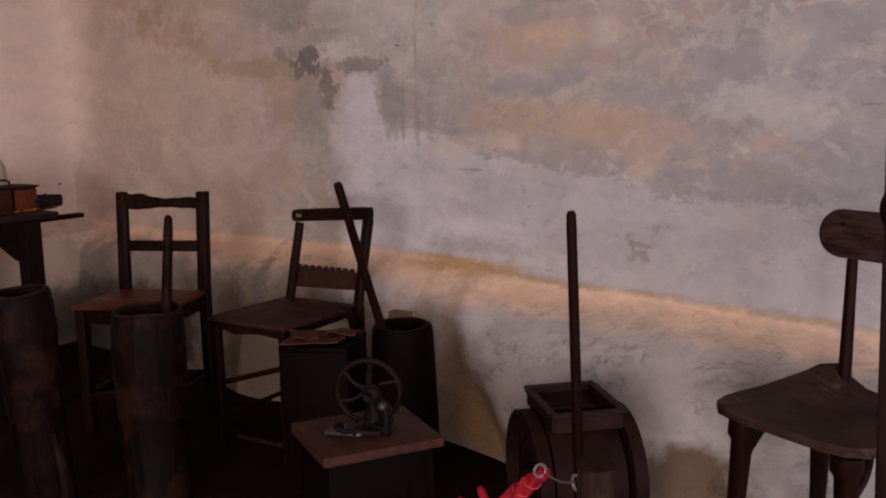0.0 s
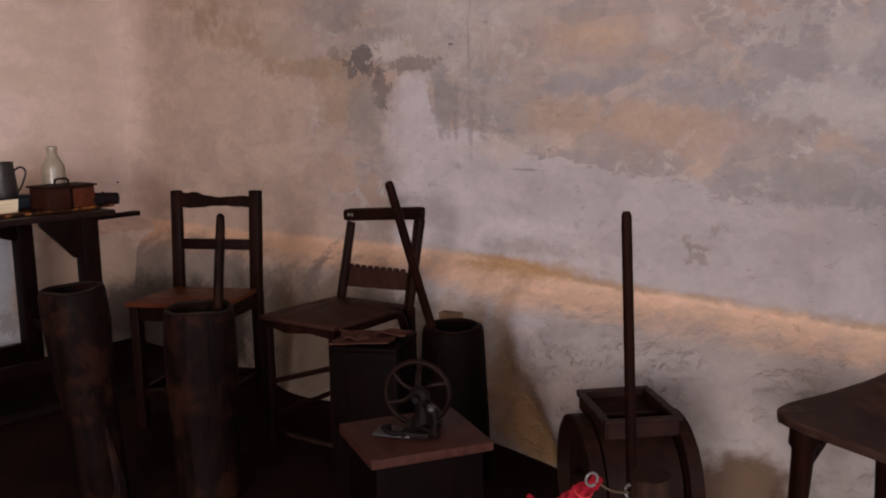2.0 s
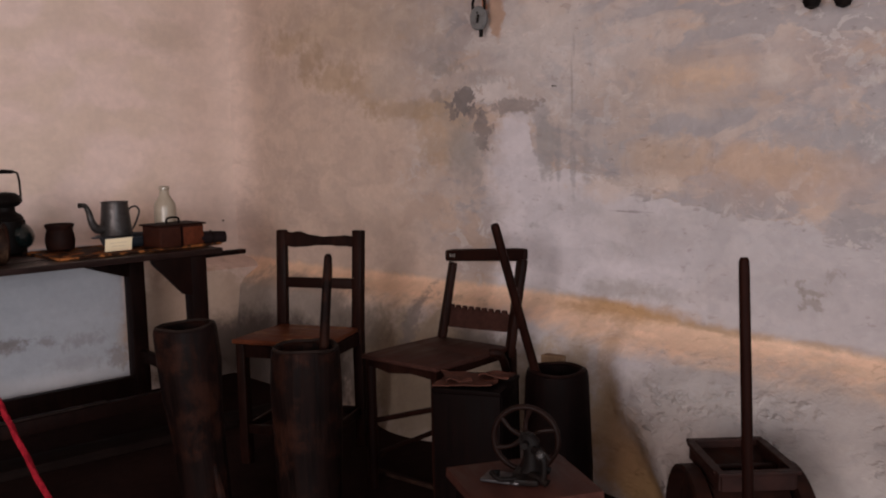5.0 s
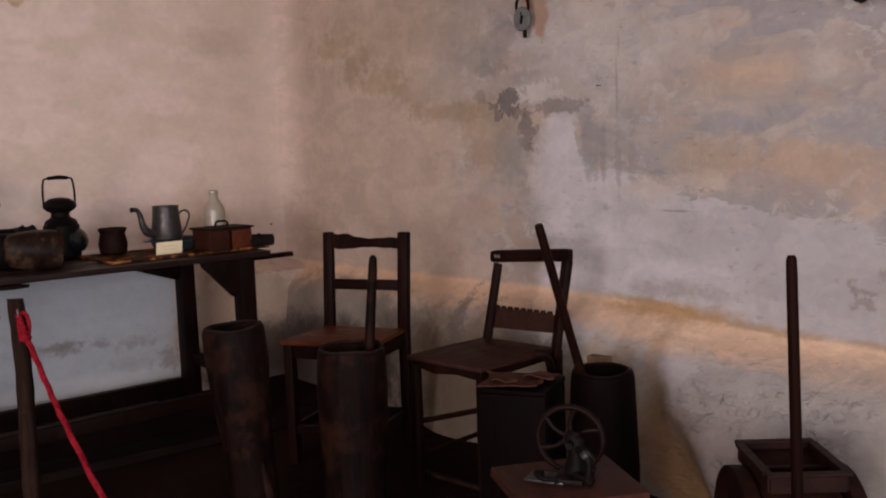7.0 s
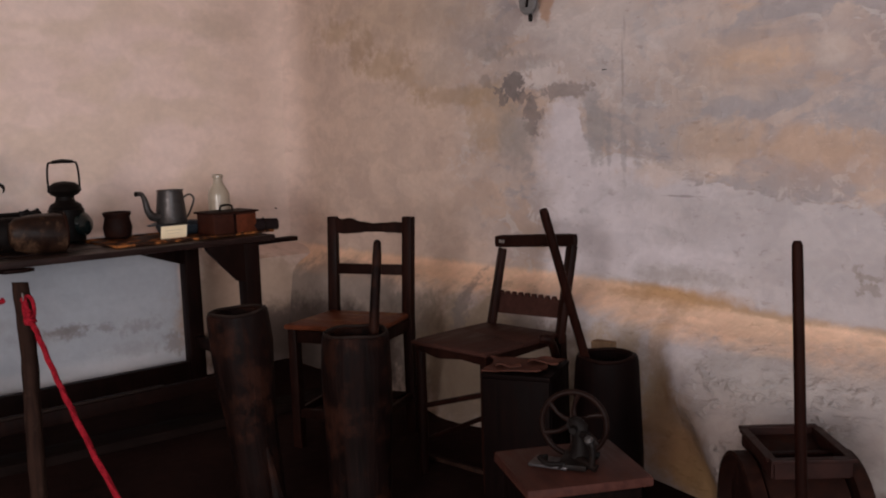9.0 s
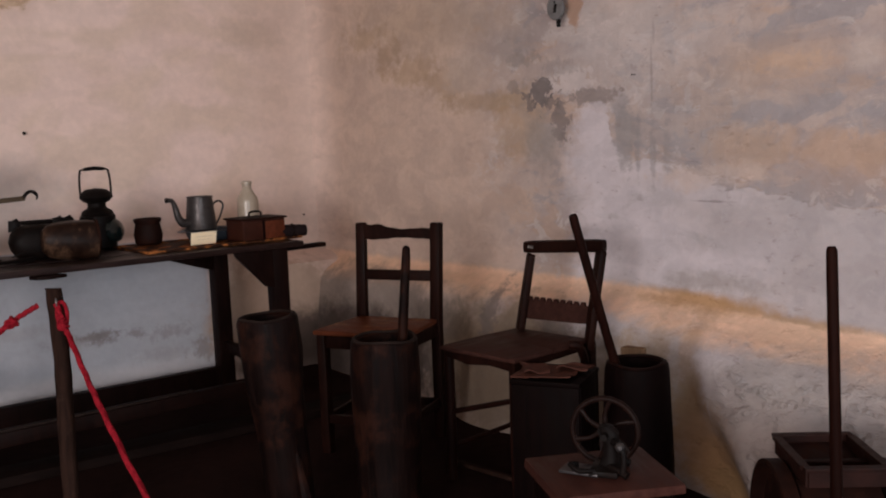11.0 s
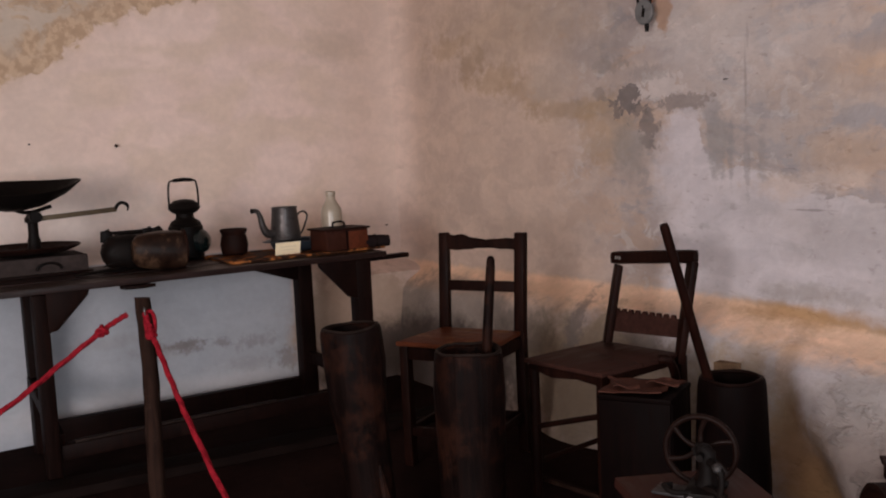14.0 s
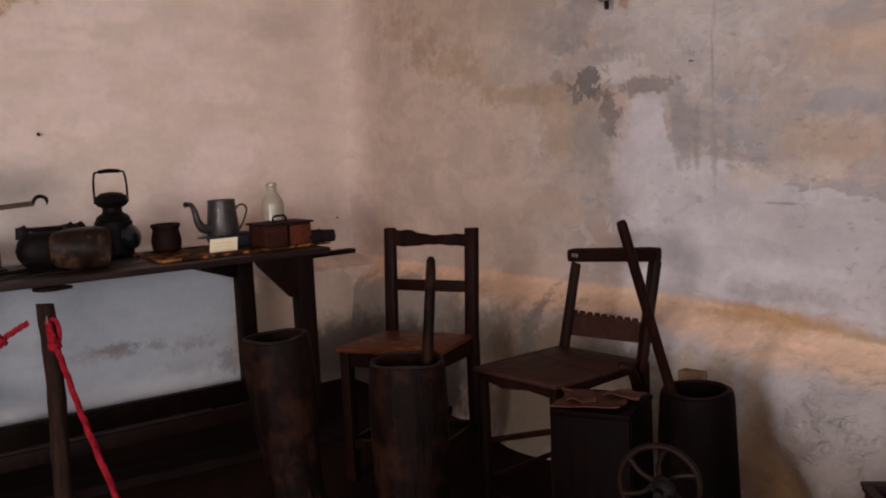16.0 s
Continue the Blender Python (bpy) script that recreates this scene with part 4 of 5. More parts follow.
log = hollow_log("hollow_log", pose(-2.775, 1.965, FLOOR, 0, 0, 75), [(0.108, 0), (0.116, 0.012), (0.118, 0.03), (0.112, 0.05), (0.122, 0.30), (0.127, 0.50), (0.124, 0.60), (0.121, 0.637)], 0.02, 0.45,
                 "wide dark hollow log with a pestle standing in it", GREY_WOOD, 0.05)
pestle = tagged(part("pestle", tube([(0, 0, 0), (0, 0.0, 0.02), (0.0, 0.005, 0.5), (0.002, 0.01, 0.70), (0.002, 0.01, 0.745), (0.002, 0.01, 0.755)], [0.016, 0.019, 0.018, 0.0165, 0.014, 0.007], 12), GREY_WOOD), "slim dark wooden pestle standing in a hollow log", "pestle")
pestle.matrix_world = pose(-2.742, 1.988, 0.165, -3, 2, 0)

mortar = hollow_log("wooden_mortar", pose(-2.20, 2.655, FLOOR), [(0.122, 0), (0.128, 0.015), (0.126, 0.2), (0.118, 0.40), (0.113, 0.50), (0.108, 0.522)], 0.02, 0.28, "dark round wooden mortar beside the wall", BLACK_WOOD, 0.03, DARK_WOOD)
stick = tagged(part("pounding_stick", tube([(-2.236, 2.645, 0.30), (-2.233, 2.524, 0.62), (-2.228, 2.380, 1.008), (-2.228, 2.376, 1.018)], [0.017, 0.016, 0.0155, 0.013], 12), POLE_WOOD), "round brown stick leaning out of the wooden mortar", "stick")
block = tagged(part("wood_block", box((0.085, 0.05, 0.56), (0, 0, 0.28), bevel=0.006, warp=0.004), PALE_WOOD), "pale sawn wood block behind the mortar", "wood block")
block.matrix_world = pose(-2.40, 2.87, FLOOR, 0, 0, 15)

pole = tagged(part("long_pole", tube([(0, 0, 0), (0, 0, 0.5), (0, 0, 1.05), (0, 0, 1.085), (0, 0, 1.095)], [0.0155, 0.0148, 0.0138, 0.0132, 0.009], 14), POLE_WOOD), "straight round brown wooden pole standing upright", "pole")
pole.matrix_world = pose(-1.203, 2.246, FLOOR, 0.9, -1.3, 0)


# ---- crate under the carved chair ----
def crate(m):
    t = thing("wooden_crate", m, "dark wooden crate with torn brown leather on top", "crate")
    h = 0.43 - FLOOR
    for x, y, sx, sy in ((0, -0.125, 0.25, 0.018), (0, 0.125, 0.25, 0.018), (-0.118, 0, 0.018, 0.232), (0.118, 0, 0.018, 0.232)):
        part("side", box((sx, sy, h - 0.02), (x, y, (h - 0.02) / 2), bevel=0.003, warp=0.002), BLACK_WOOD, t)
    part("bottom", box((0.22, 0.23, 0.02), (0, 0, 0.03), bevel=0.002), DARK_WOOD, t)
    part("lid", box((0.256, 0.262, 0.016), (0, 0, h - 0.012), bevel=0.003), BLACK_WOOD, t)
    return t


crate(pose(-2.43, 2.475, FLOOR, 0, 0, 28))


def leather_scrap(name, m, w, d, seed, label):
    bm = bmesh.new()
    n = 12
    rows = []
    for side in (1, -1):
        for j in range(n + 1) if side == 1 else range(n, -1, -1):
            row = []
            for i in range(n + 1):
                u, v = i / n - 0.5, j / n - 0.5
                cut = 1 + 0.16 * noise.noise(Vector((u * 3 + seed, v * 3, 0)))
                z = 0.004 + 0.055 * max(0, noise.noise(Vector((u * 1.6, v * 1.6, seed)))) * (u * u + v * v) ** 0.5 + 0.002 * noise.noise(Vector((u * 9, v * 9, seed)))
                row.append((u * w * cut, v * d * cut, min(0.034, max(0.003, z)) + (0.002 if side == 1 else -0.002)))
            rows.append(row)
    vs = [[bm.verts.new(p) for p in row] for row in rows]
    for a, b in zip(vs, vs[1:] + vs[:1]):
        for k in range(n):
            bm.faces.new((a[k], a[k + 1], b[k + 1], b[k]))
    ob = tagged(part(name, bm, LEATHER), label, "leather scrap", "torn leather scraps")
    ob.matrix_world = m


leather_scrap("leather_scrap", pose(-2.445, 2.455, 0.428, 0, 0, 30), 0.22, 0.20, 1.3, "torn brown leather piece covering the crate")
leather_scrap("leather_scrap", pose(-2.480, 2.425, 0.438, 3, 0, 55), 0.10, 0.12, 5.7, "curled brown leather scrap lying on the crate")
leather_scrap("leather_scrap", pose(-2.385, 2.535, 0.438, 4, -4, 22), 0.13, 0.07, 8.2, "stiff curled brown leather strip lying on the crate")


# ---- hand-cranked machine on its box ----
def machine_box(m):
    t = thing("machine_box", m, "dark wooden box with a reddish board top", "box")
    h = 0.42 - FLOOR
    part("body", box((0.255, 0.29, h - 0.03), (0, 0, (h - 0.03) / 2), bevel=0.006, warp=0.002), BLACK_WOOD, t)
    part("top_board", box((0.300, 0.330, 0.026), (0, 0, h - 0.014), bevel=0.006, warp=0.003), SLAB_WOOD, t, "reddish-brown board")
    return t


machine_box(pose(-1.652, 1.872, FLOOR, 0, 0, -27))


def hand_machine(m):
    t = thing("hand_crank_machine", m, "small black iron hand-crank machine with a spoked flywheel", "machine")
    part("bed", box((0.075, 0.12, 0.016), (0, 0.0, 0.008), bevel=0.005), IRON, t)
    part("base_plate", box((0.105, 0.070, 0.008), (-0.060, -0.020, 0.004), (0, 0, -8), bevel=0.003), WORN_PLATE, t, "worn bright steel plate")
    for x, y in ((0.06, -0.045), (0.05, 0.05)):
        part("foot", tube(smooth_line([(0, 0, 0.012), (x * 0.6, y * 0.8, 0.014), (x, y, 0.006)], 4), [0.012] * 4 + [0.010] * 4 + [0.012], 8), IRON, t)
    part("standard", rings([[(x + w * math.cos(a), y + 0.018 * math.sin(a), z) for a in [2 * math.pi * k / 10 for k in range(10)]] for x, y, z, w in
                            ((0.01, 0, 0.012, 0.032), (0.012, 0, 0.04, 0.022), (0.012, 0, 0.075, 0.020), (0.008, 0, 0.105, 0.026), (0.0, 0, 0.12, 0.016))]), IRON, t)
    part("shaft", tube([(0, -0.04, 0.098), (0, 0.05, 0.098)], 0.009, 10), IRON, t)
    part("shuttle_arm", tube(smooth_line([(0.02, -0.02, 0.085), (0.045, -0.04, 0.075), (0.052, -0.045, 0.045), (0.048, -0.045, 0.012)], 5), [0.010] * 8 + [0.008] * 8, 10), IRON, t)
    # paler cap added to stand for the glint on the arm
    part("glint_cap", lathe([(0.0, 0.0), (0.010, 0.004), (0.012, 0.014), (0.007, 0.022), (0.0, 0.024)], 14, pose(0.042, -0.04, 0.070, 30)), GREY_TIN, t, "small grey steel cap standing for a glint")
    part("clamp_lever", tube(smooth_line([(-0.02, -0.05, 0.014), (-0.06, -0.07, 0.018), (-0.085, -0.055, 0.030)], 4), 0.007, 8), IRON, t)
    part("wing_nut", box((0.022, 0.008, 0.016), (-0.08, -0.02, 0.016), (0, 0, 30), bevel=0.002), IRON, t)
    # flywheel, facing the front
    wheel = bmesh.new()
    r, c = 0.086, Vector((-0.012, 0.045, 0.091))
    tube([c + Vector((r * math.cos(2 * math.pi * k / 40), 0, r * math.sin(2 * math.pi * k / 40))) for k in range(40)], 0.0078, 10, wheel, closed=True)
    fly = part("flywheel", wheel, POLISHED_IRON, t)
    for k in range(6):
        a = 2 * math.pi * k / 6 + 0.35
        d = Vector((math.cos(a), 0, math.sin(a)))
        n2 = Vector((-d.z, 0, d.x))
        mid = c + d * 0.045 + n2 * 0.007
        part("spoke", tube(smooth_line([c + d * 0.01, mid, c + d * (r - 0.003)], 4), [0.0085, 0.008, 0.007, 0.0065, 0.006, 0.006, 0.0065, 0.007, 0.008], 8), POLISHED_IRON, fly)
    part("hub", lathe([(0.017, -0.014), (0.019, 0.0), (0.017, 0.014)], 14, pose(*c, 90)), IRON, fly)
    part("crank_handle", tube([c + Vector((0.02, -0.005, -0.045)), c + Vector((0.02, -0.055, -0.045))], [0.008, 0.010], 10), BRASS, fly, "dull brass handle")
    return t


hand_machine(pose(-1.640, 1.880, 0.42, 0, 0, 32))


# ---- iron drum mill with hopper ----
def drum_mill(m):
    t = thing("drum_mill", m, "rusty iron drum mill with an open wooden hopper", "mill")
    # axis of the drum lies along y; hopper on top
    z0 = 0.222
    part("drum", lathe([(0.17, -0.115), (0.186, -0.11), (0.186, 0.11), (0.17, 0.115)], 40, pose(0, 0, z0, 90)), RUSTY, t)
    for s in (-1, 1):
        wheel = part("side_wheel", lathe([(0.190, s * 0.122), (0.212, s * 0.124), (0.212, s * 0.165), (0.200, s * 0.168), (0.192, s * 0.150), (0.190, s * 0.122)], 48, pose(0, 0, z0, 90)), RUSTY, t)
        part("disc", lathe([(0.02, -s * 0.125 - 0.004), (0.186, -s * 0.125 - 0.004), (0.186, -s * 0.125 + 0.004), (0.02, -s * 0.125 + 0.004)], 40, pose(0, 0, z0, 90)), RUSTY, wheel)
        part("boss", lathe([(0.035, -s * 0.11), (0.032, -s * 0.165), (0.015, -s * 0.17)], 16, pose(0, 0, z0, 90)), RUSTY, wheel)
    part("axle", tube([(0, -0.175, z0), (0, 0.175, z0)], 0.013, 12), RUSTY, t)
    hopper = bmesh.new()
    zt, zb = 0.36 - FLOOR, 0.265 - FLOOR
    a, b, th = 0.140, 0.104, 0.014
    for sx in (-1, 1):
        beam((sx * a, -b, zt - 0.024), (sx * a, b, zt - 0.024), th, 0.048, 0.003, bm=hopper)
    for sy in (-1, 1):
        beam((-a, sy * b, zt - 0.024), (a, sy * b, zt - 0.024), th, 0.048, 0.003, bm=hopper)
    part("hopper", hopper, HOPPER_WOOD, t, "reddish-brown open wooden hopper", smooth=False)
    rim = bmesh.new()
    for sx in (-1, 1):
        beam((sx * (a + 0.004), -b - 0.012, zt + 0.004), (sx * (a + 0.004), b + 0.012, zt + 0.004), 0.026, 0.012, 0.003, bm=rim)
    for sy in (-1, 1):
        beam((-a + 0.01, sy * (b + 0.004), zt + 0.003), (a - 0.01, sy * (b + 0.004), zt + 0.003), 0.026, 0.012, 0.003, bm=rim)
    part("rim", rim, HOPPER_WOOD, t, smooth=False)
    part("crossbar", box((0.025, 2 * b - 0.01, 0.02), (0.02, 0, zt - 0.025), bevel=0.003), POLE_WOOD, t)
    part("feed_board", box((0.14, 2 * b - 0.02, 0.01), (-0.085, 0, zt - 0.030), (0, 12, 0), bevel=0.002), RUSTY, t)
    for sy in (-1, 1):
        part("foot", box((0.30, 0.04, 0.03), (0, sy * 0.06, 0.015), bevel=0.004), DARK_WOOD, t)
        part("trestle", plate([(-0.12, 0.02), (0.12, 0.02), (0.07, 0.13), (-0.07, 0.13)], 0.02, m=pose(0, sy * 0.06 + 0.01, 0, 90)), DARK_WOOD, t)
    return t


drum_mill(pose(-1.415, 2.555, FLOOR, 0, 0, -41))


# ---- rope barrier ----
def branch_post(m, h, r, bend, label):
    t = thing("barrier_post", m, label, "post", "rope barrier posts")
    pts = smooth_line([(0, 0, 0), (bend, 0, h * 0.35), (-bend * 0.6, bend, h * 0.7), (0, 0, h - 0.012), (0, 0, h)], 5)
    n = len(pts)
    radii = [r * (1.12 - 0.15 * i / n + 0.05 * math.sin(i * 2.3)) for i in range(n)]
    radii[-1] *= 0.86
    part("stake", tube(pts, radii, 14), POST_WOOD, t)
    part("sawn_top", lathe([(r * 0.80, h - 0.004), (r * 0.80, h + 0.001), (r * 0.3, h + 0.003)], 14), RIM_WOOD, t, "paler sawn top")
    ring = bmesh.new()
    tube([(r * 1.02 + 0.014 + 0.013 * math.cos(2 * math.pi * k / 16), 0, h - 0.036 + 0.013 * math.sin(2 * math.pi * k / 16)) for k in range(16)], 0.0025, 8, ring, closed=True)
    part("screw_eye", ring, STEEL, t, "bright steel screw eye")
    return t


branch_post(pose(-3.62, 1.08, FLOOR, 0, 0, -10), 0.785 - FLOOR, 0.029, 0.008, "rough brown branch post with a screw eye for the rope")
branch_post(pose(-0.645, 1.325, FLOOR, 0, 0, 160), 0.729 - FLOOR, 0.0275, 0.006, "rough brown branch post with a screw eye for the rope")
branch_post(pose(-3.45, -1.15, FLOOR, 0, 0, 100), 0.785 - FLOOR, 0.029, 0.008, "rough brown branch post with a screw eye for the rope")


def barrier_rope(points, label):
    t = thing("barrier_rope", pose(0, 0, 0), label, "rope", "red barrier ropes")
    line = smooth_line(points, 14)
    part("cord", tube(line, 0.0095, 12, twist=0.9), ROPE_RED, t)
    return t, line


def knot(parent, at, way, size=0.020):
    bm = bmesh.new()
    m = look(at, Vector(at) + Vector(way))
    for k, (rx, ry) in enumerate(((0, 0), (70, 30), (30, 80))):
        pts = [m @ pose(0, 0, 0.006 * (k - 1), rx, ry) @ Vector((size * math.cos(2 * math.pi * i / 18), size * math.sin(2 * math.pi * i / 18), 0.004 * math.sin(4 * math.pi * i / 18))) for i in range(18)]
        tube(pts, 0.007, 8, bm, closed=True)
    part("knot", bm, ROPE_RED, parent)


rope, line = barrier_rope([(-3.585, 1.075, 0.745), (-3.56, 1.085, 0.68), (-3.49, 1.09, 0.615), (-3.36, 1.10, 0.49), (-3.228, 1.112, 0.375), (-2.966, 1.134, 0.18), (-2.65, 1.16, 0.02), (-2.3, 1.18, -0.07), (-1.8, 1.22, -0.08), (-1.45, 1.25, -0.01),
                           (-1.1, 1.29, 0.28), (-0.86, 1.325, 0.585), (-0.79, 1.327, 0.655), (-0.735, 1.328, 0.705)], "red twisted cord sagging from post to post")
knot(rope, (-3.555, 1.085, 0.665), (0.5, 0, -1), 0.016)
loop = bmesh.new()
tube([(-3.582 + 0.010 * math.cos(a), 1.092 + 0.015 * math.cos(a), 0.700 + 0.048 * math.sin(a)) for a in [2 * math.pi * k / 24 for k in range(24)]], 0.0075, 10, loop, closed=True)
part("eye_loop", loop, ROPE_RED, rope)
knot(rope, (-0.855, 1.325, 0.59), (0.5, 0, 0.5), 0.019)
knot(rope, (-0.875, 1.328, 0.575), (0.5, 0.3, 0.5), 0.022)
splice = bmesh.new()
tube(smooth_line([(-0.89, 1.325, 0.555), (-0.845, 1.326, 0.60), (-0.79, 1.327, 0.655), (-0.75, 1.328, 0.692)], 16), [0.010] * 6 + [0.0130] * 36 + [0.012, 0.0115, 0.011, 0.0105, 0.010, 0.009, 0.008], 15, splice, twist=0.55)
for at, tip in (((-0.86, 1.322, 0.588), (-0.90, 1.312, 0.622)), ((-0.872, 1.320, 0.575), (-0.925, 1.305, 0.588)), ((-0.85, 1.330, 0.60), (-0.872, 1.335, 0.642))):
    tube(smooth_line([at, Vector(at).lerp(Vector(tip), 0.5) + Vector((0, 0, 0.006)), tip], 4), [0.009, 0.009, 0.0085, 0.008, 0.008, 0.0075, 0.007, 0.006, 0.004], 9, splice)
part("splice", splice, ROPE_RED, rope)
ring = bmesh.new()
tube([(-0.744 + 0.0095 * math.cos(a), 1.324 + 0.006 * math.sin(a), 0.705 + 0.008 * math.sin(a)) for a in [2 * math.pi * k / 20 for k in range(20)]], 0.0022, 8, ring, closed=True)
lanyard = bmesh.new()
tube(smooth_line([(-0.735, 1.326, 0.701), (-0.712, 1.332, 0.692), (-0.688, 1.339, 0.694)], 5), 0.0018, 6, lanyard)
part("lanyard", lanyard, BRASS, rope, "thin pale wire link")
whip = bmesh.new()
a0, a1 = Vector((-0.865, 1.3255, 0.580)), Vector((-0.752, 1.328, 0.690))
along = (a1 - a0).normalized()
side = along.orthogonal().normalized()
up = along.cross(side)
tube([a0.lerp(a1, k / 72) + (side * math.cos(2 * math.pi * k / 12) + up * math.sin(2 * math.pi * k / 12)) * 0.0128 for k in range(73)], 0.0020, 6, whip)
part("whipping", whip, ROPE_PALE, rope, "faded red binding thread")
part("steel_ring", ring, STEEL, rope, "bright steel ring")
rope, line = barrier_rope([(-3.655, 1.03, 0.735), (-3.66, 0.99, 0.715), (-3.68, 0.93, 0.675), (-3.66, 0.77, 0.575), (-3.62, 0.575, 0.46), (-3.58, 0.30, 0.33), (-3.54, 0.0, 0.25), (-3.5, -0.35, 0.27), (-3.47, -0.75, 0.45), (-3.45, -1.12, 0.735)], "red twisted cord sagging between branch posts")
knot(rope, (-3.675, 0.94, 0.682), (0, 1, 0.6), 0.017)


# ---- dark upright beside the visitor ----
def upright(m):
    t = thing("dark_upright", m, "black-stained wooden upright with a rounded knob", "post")
    part("shaft", beam((0.055, 0, 0), (0.055, 0, 2.2 - FLOOR), 0.10, 0.05, 0.006), DARK_WOOD, t)
    part("knob", lathe([(0.0, -0.014), (0.030, -0.012), (0.040, 0.0), (0.030, 0.012), (0.0, 0.014)], 24, pose(0.040, -0.03, 1.135 - FLOOR, 90)), DARK_WOOD, t)
    return t


upright(pose(-0.274, 1.455, FLOOR, 0, -1.0, 12))


# ---- things on the table ----
TABLE = 0.789


def dish(profile, thick):
    inner = [(max(0.002, r - thick), z + thick * 0.6) for r, z in reversed(profile)]
    return profile + inner


def weighing_scale(m):
    t = thing("weighing_scale", m, "old iron shop scale with a wide pan and a hooked beam", "scale")
    base = part("base", box((0.30, 0.42, 0.09), (0, -0.03, 0.055), bevel=0.010), GREY_BOARD, t, "greyish wooden base box")
    part("plinth", box((0.33, 0.46, 0.018), (0, -0.03, 0.009), bevel=0.005), DARK_WOOD, t)
    bm = bmesh.new()
    tube([(0.157, 0.0 + 0.055 * math.cos(a), 0.035 + 0.035 * math.sin(a)) for a in [math.pi * k / 12 for k in range(13)]], 0.007, 8, bm)
    part("arch", bm, IRON, base)
    # lower tray, shallow with upturned edge
    part("lower_tray", lathe(dish([(0.02, 0.118), (0.19, 0.120), (0.240, 0.140), (0.250, 0.150)], 0.006), 40, pose(0, -0.07, 0)), RUSTY, t)
    part("column", lathe([(0.032, 0.12), (0.030, 0.18), (0.024, 0.20), (0.024, 0.27), (0.035, 0.275), (0.035, 0.30)], 16, pose(0, -0.03, 0)), IRON, t)
    part("pivot", tube([(-0.05, -0.02, 0.30), (0.05, -0.02, 0.30)], 0.030, 14), IRON, t)
    part("beam", beam((0.02, -0.04, 0.288), (0.02, 0.36, 0.312), 0.010, 0.026, 0.002), BRASS, t, "flat brass beam")
    hook = [(0.02, 0.355, 0.312), (0.02, 0.365, 0.332), (0.02, 0.385, 0.345), (0.02, 0.408, 0.338), (0.02, 0.418, 0.318), (0.02, 0.412, 0.300)]
    part("hook", tube(smooth_line(hook, 5), [0.009] * 18 + [0.008, 0.007, 0.006, 0.005, 0.005, 0.004, 0.004, 0.003], 8), IRON, t)
    part("cradle", tube(smooth_line([(0, -0.14, 0.36), (0, -0.05, 0.325), (0, 0.06, 0.35)], 5), 0.010, 8), IRON, t)
    # scoop pan: a bowl with a drawn-out lip towards one end
    rows = []
    for r, z in dish([(0.03, 0.335), (0.13, 0.355), (0.22, 0.415), (0.265, 0.465)], 0.005):
        row = []
        for k in range(40):
            a = 2 * math.pi * k / 40
            c = math.cos(a)
            pull = max(0, c) ** 6 * step(0.1, 0.26, r)
            row.append((0.72 * r * math.sin(a), -0.11 + r * c * (1 + 0.20 * pull), z + 0.018 * pull - (0.045 * max(0, math.sin(a)) - 0.022 * max(0, -math.sin(a))) * step(0.1, 0.26, r)))
        rows.append(row)
    part("pan", rings(rows), IRON, t, "wide black scoop pan")
    return t


weighing_scale(pose(-4.93, 0.96, TABLE, 0, 0, 0)).scale = (1, 1, 0.93)


def lantern(m):
    t = thing("lantern", m, "black railway hand lantern with a hoop handle", "lantern")
    part("tank", lathe([(0.070, 0), (0.080, 0.008), (0.082, 0.05), (0.080, 0.165), (0.072, 0.172), (0.070, 0.18)], 28), IRON, t)
    part("chimney", lathe([(0.070, 0.17), (0.074, 0.176), (0.066, 0.192), (0.046, 0.205), (0.041, 0.214), (0.041, 0.232), (0.060, 0.242), (0.075, 0.262), (0.066, 0.285), (0.045, 0.302), (0.01, 0.308)], 28), IRON, t)
    part("lens", lathe([(0.062, 0.0), (0.058, 0.020), (0.038, 0.036), (0.004, 0.044)], 24, pose(0.050, 0.050, 0.088, 0, 84, 42)), LAMP_GLASS, t, "dark domed glass lens")
    pts = smooth_line([(0, -0.070, 0.255), (0, -0.071, 0.33), (0, -0.066, 0.385), (0, -0.05, 0.405), (0, 0.05, 0.405), (0, 0.066, 0.385), (0, 0.071, 0.33), (0, 0.070, 0.255)], 5)
    part("handle", tube(pts, 0.005, 8), IRON, t)
    part("grip", tube([(0, -0.045, 0.406), (0, 0, 0.410), (0, 0.045, 0.406)], [0.009, 0.011, 0.009], 10), IRON, t)
    return t


lantern(pose(-5.02, 1.697, TABLE, 0, 0, 0)).scale = (1.15, 1.12, 1.02)


